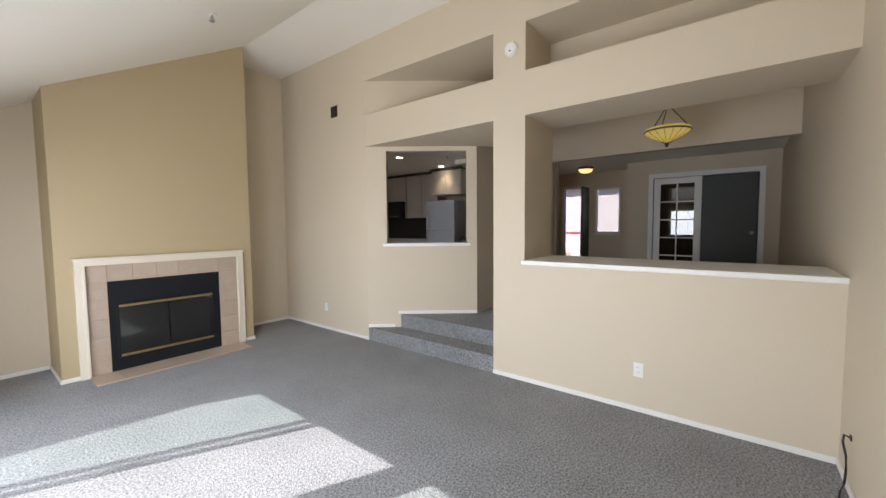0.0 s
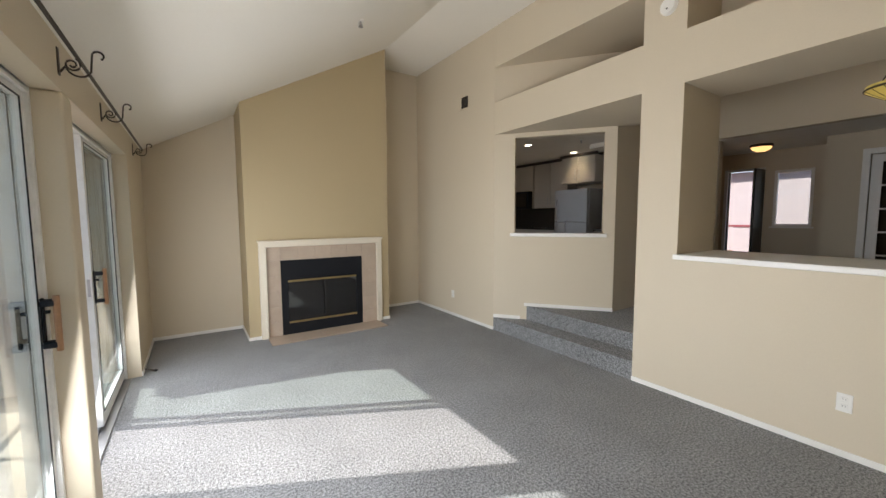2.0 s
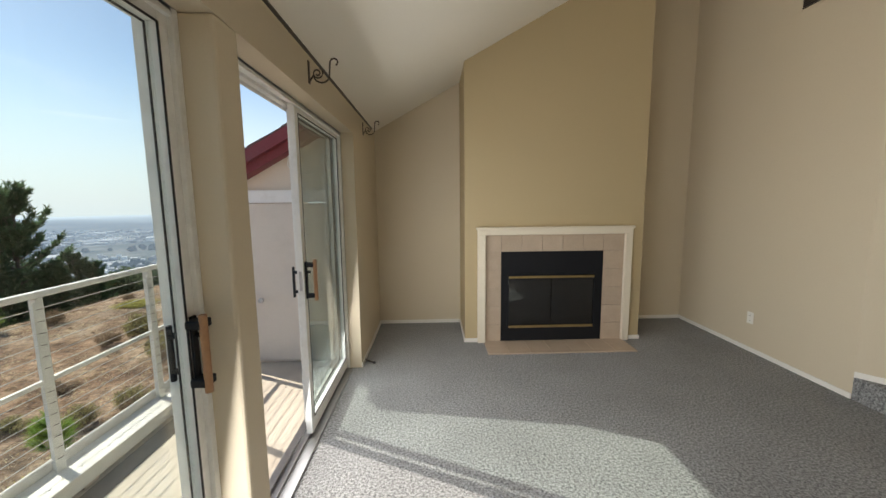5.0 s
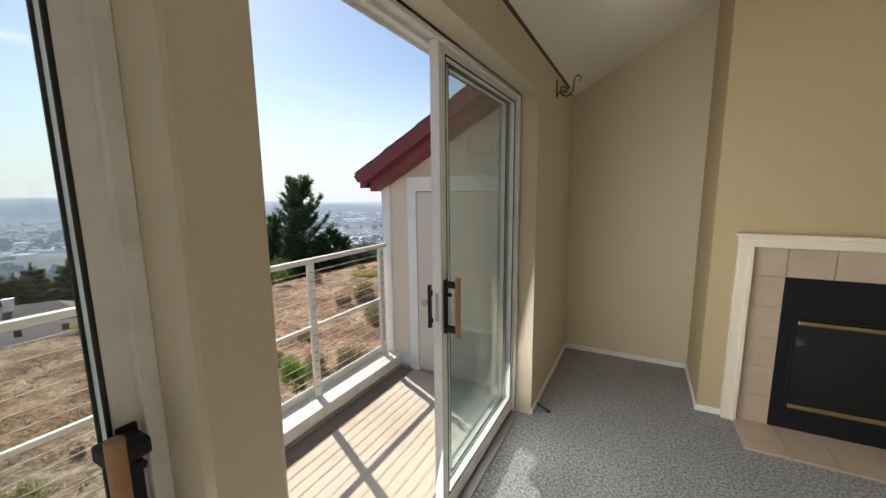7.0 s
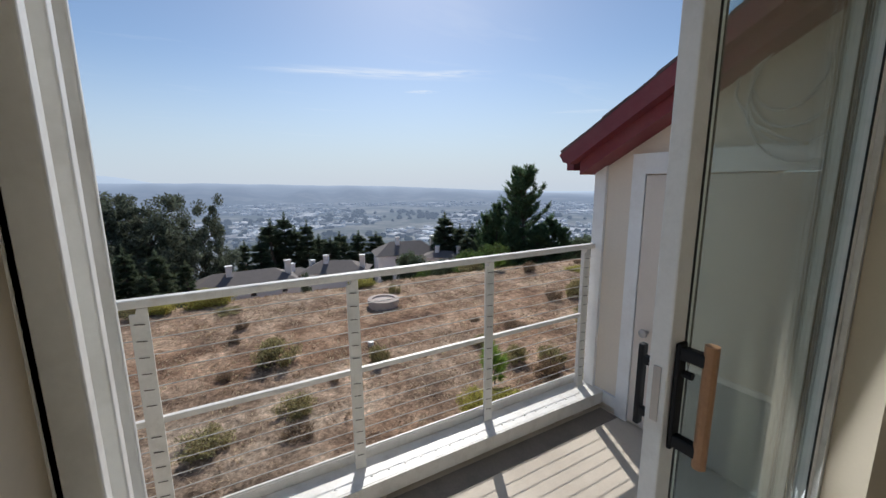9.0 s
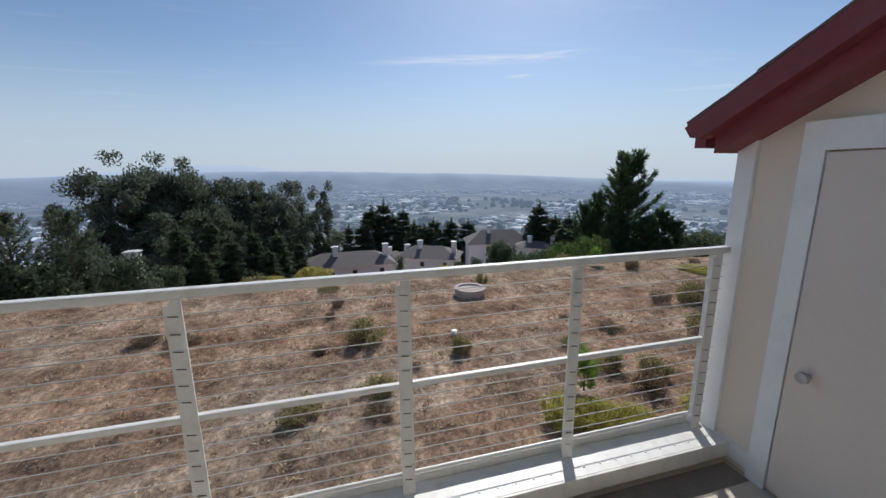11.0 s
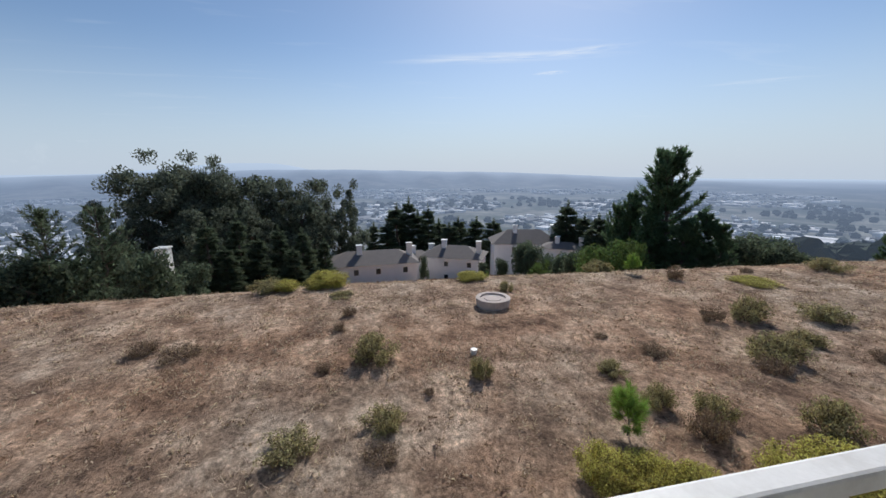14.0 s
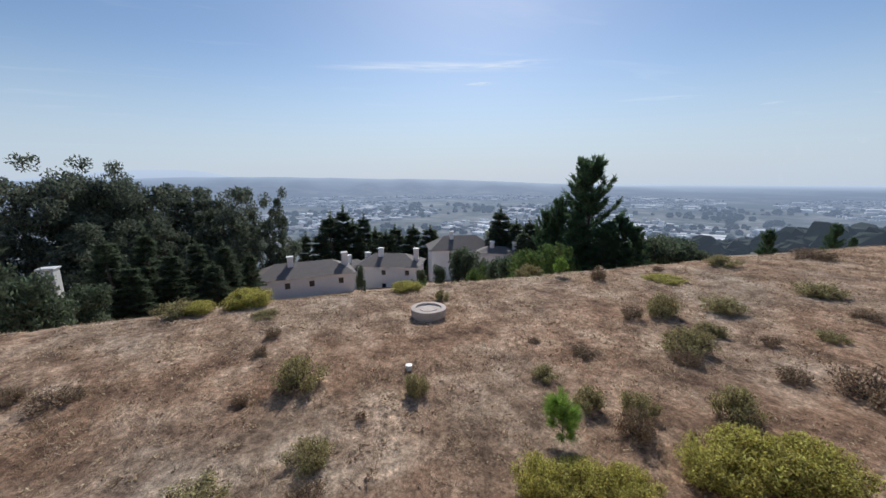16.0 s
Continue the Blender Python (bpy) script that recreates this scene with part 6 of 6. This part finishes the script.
def matted(n, count, radius, size, leaf, name, label, bias):
    """Mats of broken straw lying in small heaps, leaving bare soil between them."""
    cs, rs = [], []
    for x, y in zip(-3.2 - 16.5 * rng.random(n) ** 0.75, -18 + 54 * rng.random(n)):
        if noise.noise((x * 0.4, y * 0.4, 21.0)) + 0.6 * noise.noise((x * 1.4, y * 1.4, 23.0)) < bias - 0.3 * rng.random():
            continue
        cs.append((x, y, ground_z(x, y)))
        rs.append(radius * (0.5 + rng.random()))
    v, f = leaf_cloud(rng, cs, rs, count, size, 0.22, 1.3)
    tagged(new(name, sheet(name, v, f, leaf)), label, "grass", kind="stuff")


matted(8000, 12, 0.17, 0.030, STRAW, "straw_litter", "pale broken straw matted in small heaps", 0.05)
matted(3500, 12, 0.15, 0.028, WEED, "weed_litter", "brown dead weed litter matted on the soil", 0.0)

verts, faces = [], []
for k in range(2200):
    x, y = -3.0 - 17.0 * rng.random() ** 0.85, -20 + 58 * rng.random()
    z, r = ground_z(x, y), 0.02 + 0.035 * rng.random() ** 2
    k0 = len(verts)
    for j in range(5):
        a = j * 1.257 + rng.random()
        verts.append((x + r * math.cos(a) * (0.7 + 0.7 * rng.random()), y + r * math.sin(a) * (0.7 + 0.7 * rng.random()), z - 0.02))
    verts.append((x + 0.3 * r, y, z + r * (0.35 + 0.45 * rng.random())))
    for j in range(5):
        faces.append((k0 + j, k0 + (j + 1) % 5, k0 + 5))
tagged(new("clods", sheet("clods", verts, faces, CLOD)), "small brown clods of earth over the field", "clods", kind="stuff")

mh = thing("concrete_ring", (-13.4, 7.63, -3.15), "round pale concrete well ring standing in the field", "well ring")
gz = ground_z(-13.4, 7.63)
bm = bmesh.new()
lathe(bm, [(0.54, gz - 0.1), (0.60, gz + 0.25), (0.60, gz + 0.30), (0.585, gz + 0.31), (0.44, gz + 0.31), (0.42, gz + 0.25), (0.0001, gz + 0.25)], (-13.4, 7.63, 0), 30)
part("ring", bm, CONCRETE, mh)
part("lid", lathe(bmesh.new(), [(0.30, gz + 0.25), (0.29, gz + 0.275), (0.0001, gz + 0.28)], (-13.4, 7.63, 0), 28), CONCRETE, mh, "pale concrete lid")


def shrub(seed, r, h, leaf, label, group, count=60, size=0.05, twigs=16):
    rg = np.random.default_rng(seed)
    s = thing("shrub", (0, 0, 0), label, "shrub", group)
    bm = bmesh.new()
    cs, rs = [], []
    for k in range(twigs):
        a, t = rg.random() * 6.28, rg.random()
        L = r * math.sqrt(t)
        tip = (L * math.cos(a), L * math.sin(a), h * (1.0 - 0.55 * t) * (0.7 + 0.4 * rg.random()))
        limb(bm, (0.1 * L * math.cos(a), 0.1 * L * math.sin(a), -0.05), tip, 0.012, 0.004, rg, 0.15, 3)
        cs.append((tip[0], tip[1], tip[2] * 0.85))
        rs.append(r * (0.26 + 0.2 * rg.random()))
        cs.append((tip[0] * 0.8, tip[1] * 0.8, tip[2] * 0.45))
        rs.append(r * 0.3)
    part("stem", bm, BARK, s)
    v, f = leaf_cloud(rg, cs, rs, count, size, 0.8, 1.2)
    fo = new("foliage", sheet("foliage", v, f, leaf))
    fo.parent = s
    s.location = (0, 0, -400)
    return s


S_GREEN = shrub(1, 0.62, 0.55, SHRUB_LEAF, "low bright green leafy shrub in dry grass", "green shrubs", 240, 0.021, 30)
S_OLIVE = shrub(2, 0.45, 0.40, OLIVE_LEAF, "small olive-green shrub in dry grass", "olive shrubs", 95, 0.021, 18)
S_DRY = shrub(3, 0.40, 0.35, DRY_LEAF, "small dry brown shrub on the field", "dry shrubs", 55, 0.018, 20)
YOUNG_LEAF = leafy("young_pine_needles", (0.25, 0.37, 0.075), 0.45, 0.4)


def young_pine(seed, h):
    rg = np.random.default_rng(seed)
    s = thing("young_pine", (0, 0, 0), "knee-high bright green young pine in the field", "pine", "young pines")
    bm = bmesh.new()
    limb(bm, (0, 0, -0.05), (0, 0, h * 0.85), 0.012, 0.006, rg, 0.04, 4)
    shoots = [((0, 0, h * 0.5), (0, 0, h * 0.9))]
    for k in range(26):
        a, t = rg.random() * 6.28, rg.random()
        z = h * (0.10 + 0.58 * t)
        L = h * (0.34 - 0.16 * t) * (0.7 + 0.5 * rg.random())
        tip = (L * math.cos(a), L * math.sin(a), z + L * (0.5 + 0.7 * t))
        tube(bm, [(0, 0, z), tip], 0.006, 5, 0.003)
        shoots.append(((0.4 * tip[0], 0.4 * tip[1], z + 0.4 * (tip[2] - z)), tip))
    part("stem", bm, BARK, s)
    v, f = needles(rg, shoots, 190, 0.13, 0.0035)
    fo = new("foliage", sheet("foliage", v, f, YOUNG_LEAF))
    fo.parent = s
    s.location = (0, 0, -400)
    return s


S_PINE = young_pine(4, 0.85)


# each row: place on the field, width and height
WIDTH = {S_GREEN: (1.50, 0.62), S_OLIVE: (1.12, 0.48), S_DRY: (1.0, 0.42), S_PINE: (0.72, 0.90)}
GREEN_AT = (
    (-5.79, 6.71, 1.0, 0.72), (-5.56, 7.28, 1.1, 0.66), (-5.21, 7.90, 1.0, 0.60), (-5.07, 9.35, 1.3, 0.80), (-4.84, 10.03, 1.6, 0.95), (-4.42, 10.73, 1.5, 0.85),
    (-16.6, 0.35, 1.2, 0.60), (-16.9, 1.89, 1.9, 1.0), (-16.8, 7.85, 1.5, 0.50), (-13.36, 18.73, 2.0, 0.30))
OLIVE_AT = (
    (-7.4, 2.03, 1.1, 0.45), (-7.68, 3.59, 0.9, 0.65), (-16.7, -0.45, 1.5, 0.85),
    (-10.19, 3.55, 1.30, 1.05), (-14.94, 8.72, 0.66, 0.70), (-10.39, 14.82, 1.20, 1.20), (-10.02, 17.13, 1.60, 0.75), (-8.75, 14.69, 1.1, 0.6), (-8.23, 13.06, 1.5, 0.95), (-7.19, 17.48, 0.9, 0.4),
    (-9.73, 22.16, 1.9, 0.8), (-8.43, 8.75, 0.75, 0.42), (-5.84, 11.21, 1.0, 1.0), (-7.13, 8.81, 0.7, 0.72), (-6.60, 9.56, 0.8, 0.8), (-14.17, 23.68, 1.8, 0.85), (-17.0, 13.99, 1.5, 0.95), (-8.92, 5.83, 0.60, 0.78), (-15.24, 2.48, 1.1, 0.30))
DRY_AT = (
    (-14.68, 16.10, 0.85, 0.95), (-10.62, 13.72, 0.9, 0.7), (-7.74, 12.40, 0.9, 0.5), (-7.67, 15.53, 0.65, 0.42), (-6.29, 13.87, 0.9, 0.45), (-7.67, 20.49, 1.0, 0.5), (-5.26, 14.50, 1.8, 0.95), (-9.11, 10.38, 0.85, 0.35),
    # the small ones near (-12.7, 2.7) stand in for a dark gully
    (-10.21, 9.66, 0.5, 0.22), (-6.20, 9.05, 0.8, 0.85), (-6.9, 3.53, 0.8, 0.42), (-13.24, 2.83, 0.6, 0.5), (-12.14, 2.57, 0.5, 0.35), (-11.42, -1.25, 1.3, 0.5), (-11.83, -2.25, 0.9, 0.6), (-9.92, 2.34, 0.45, 0.32),
    (-14.76, 19.89, 0.7, 0.4), (-13.49, 30.02, 2.6, 0.95), (-5.58, 10.87, 0.9, 0.45), (-8.49, 4.59, 0.32, 0.20))
for proto, places in ((S_GREEN, GREEN_AT), (S_OLIVE, OLIVE_AT), (S_DRY, DRY_AT), (S_PINE, ((-6.53, 7.70, 0.75, 1.0), (-15.9, 15.0, 0.7, 0.9)))):
    w0, h0 = WIDTH[proto]
    low = 1.0 if proto is S_PINE else 0.72
    for x, y, w, h in places:
        plant(proto, x, y, x * 3.7 + y, w / w0, low * h / h0)
bucket = thing("white_bucket", (0, 0, 0), "small white plastic bucket standing in dry grass", "bucket")
bx, by = -9.95, 5.95
part("body", lathe(bmesh.new(), [(0.07, 0), (0.085, 0.14), (0.0001, 0.145)], (bx, by, ground_z(bx, by)), 14), PLASTIC, bucket)
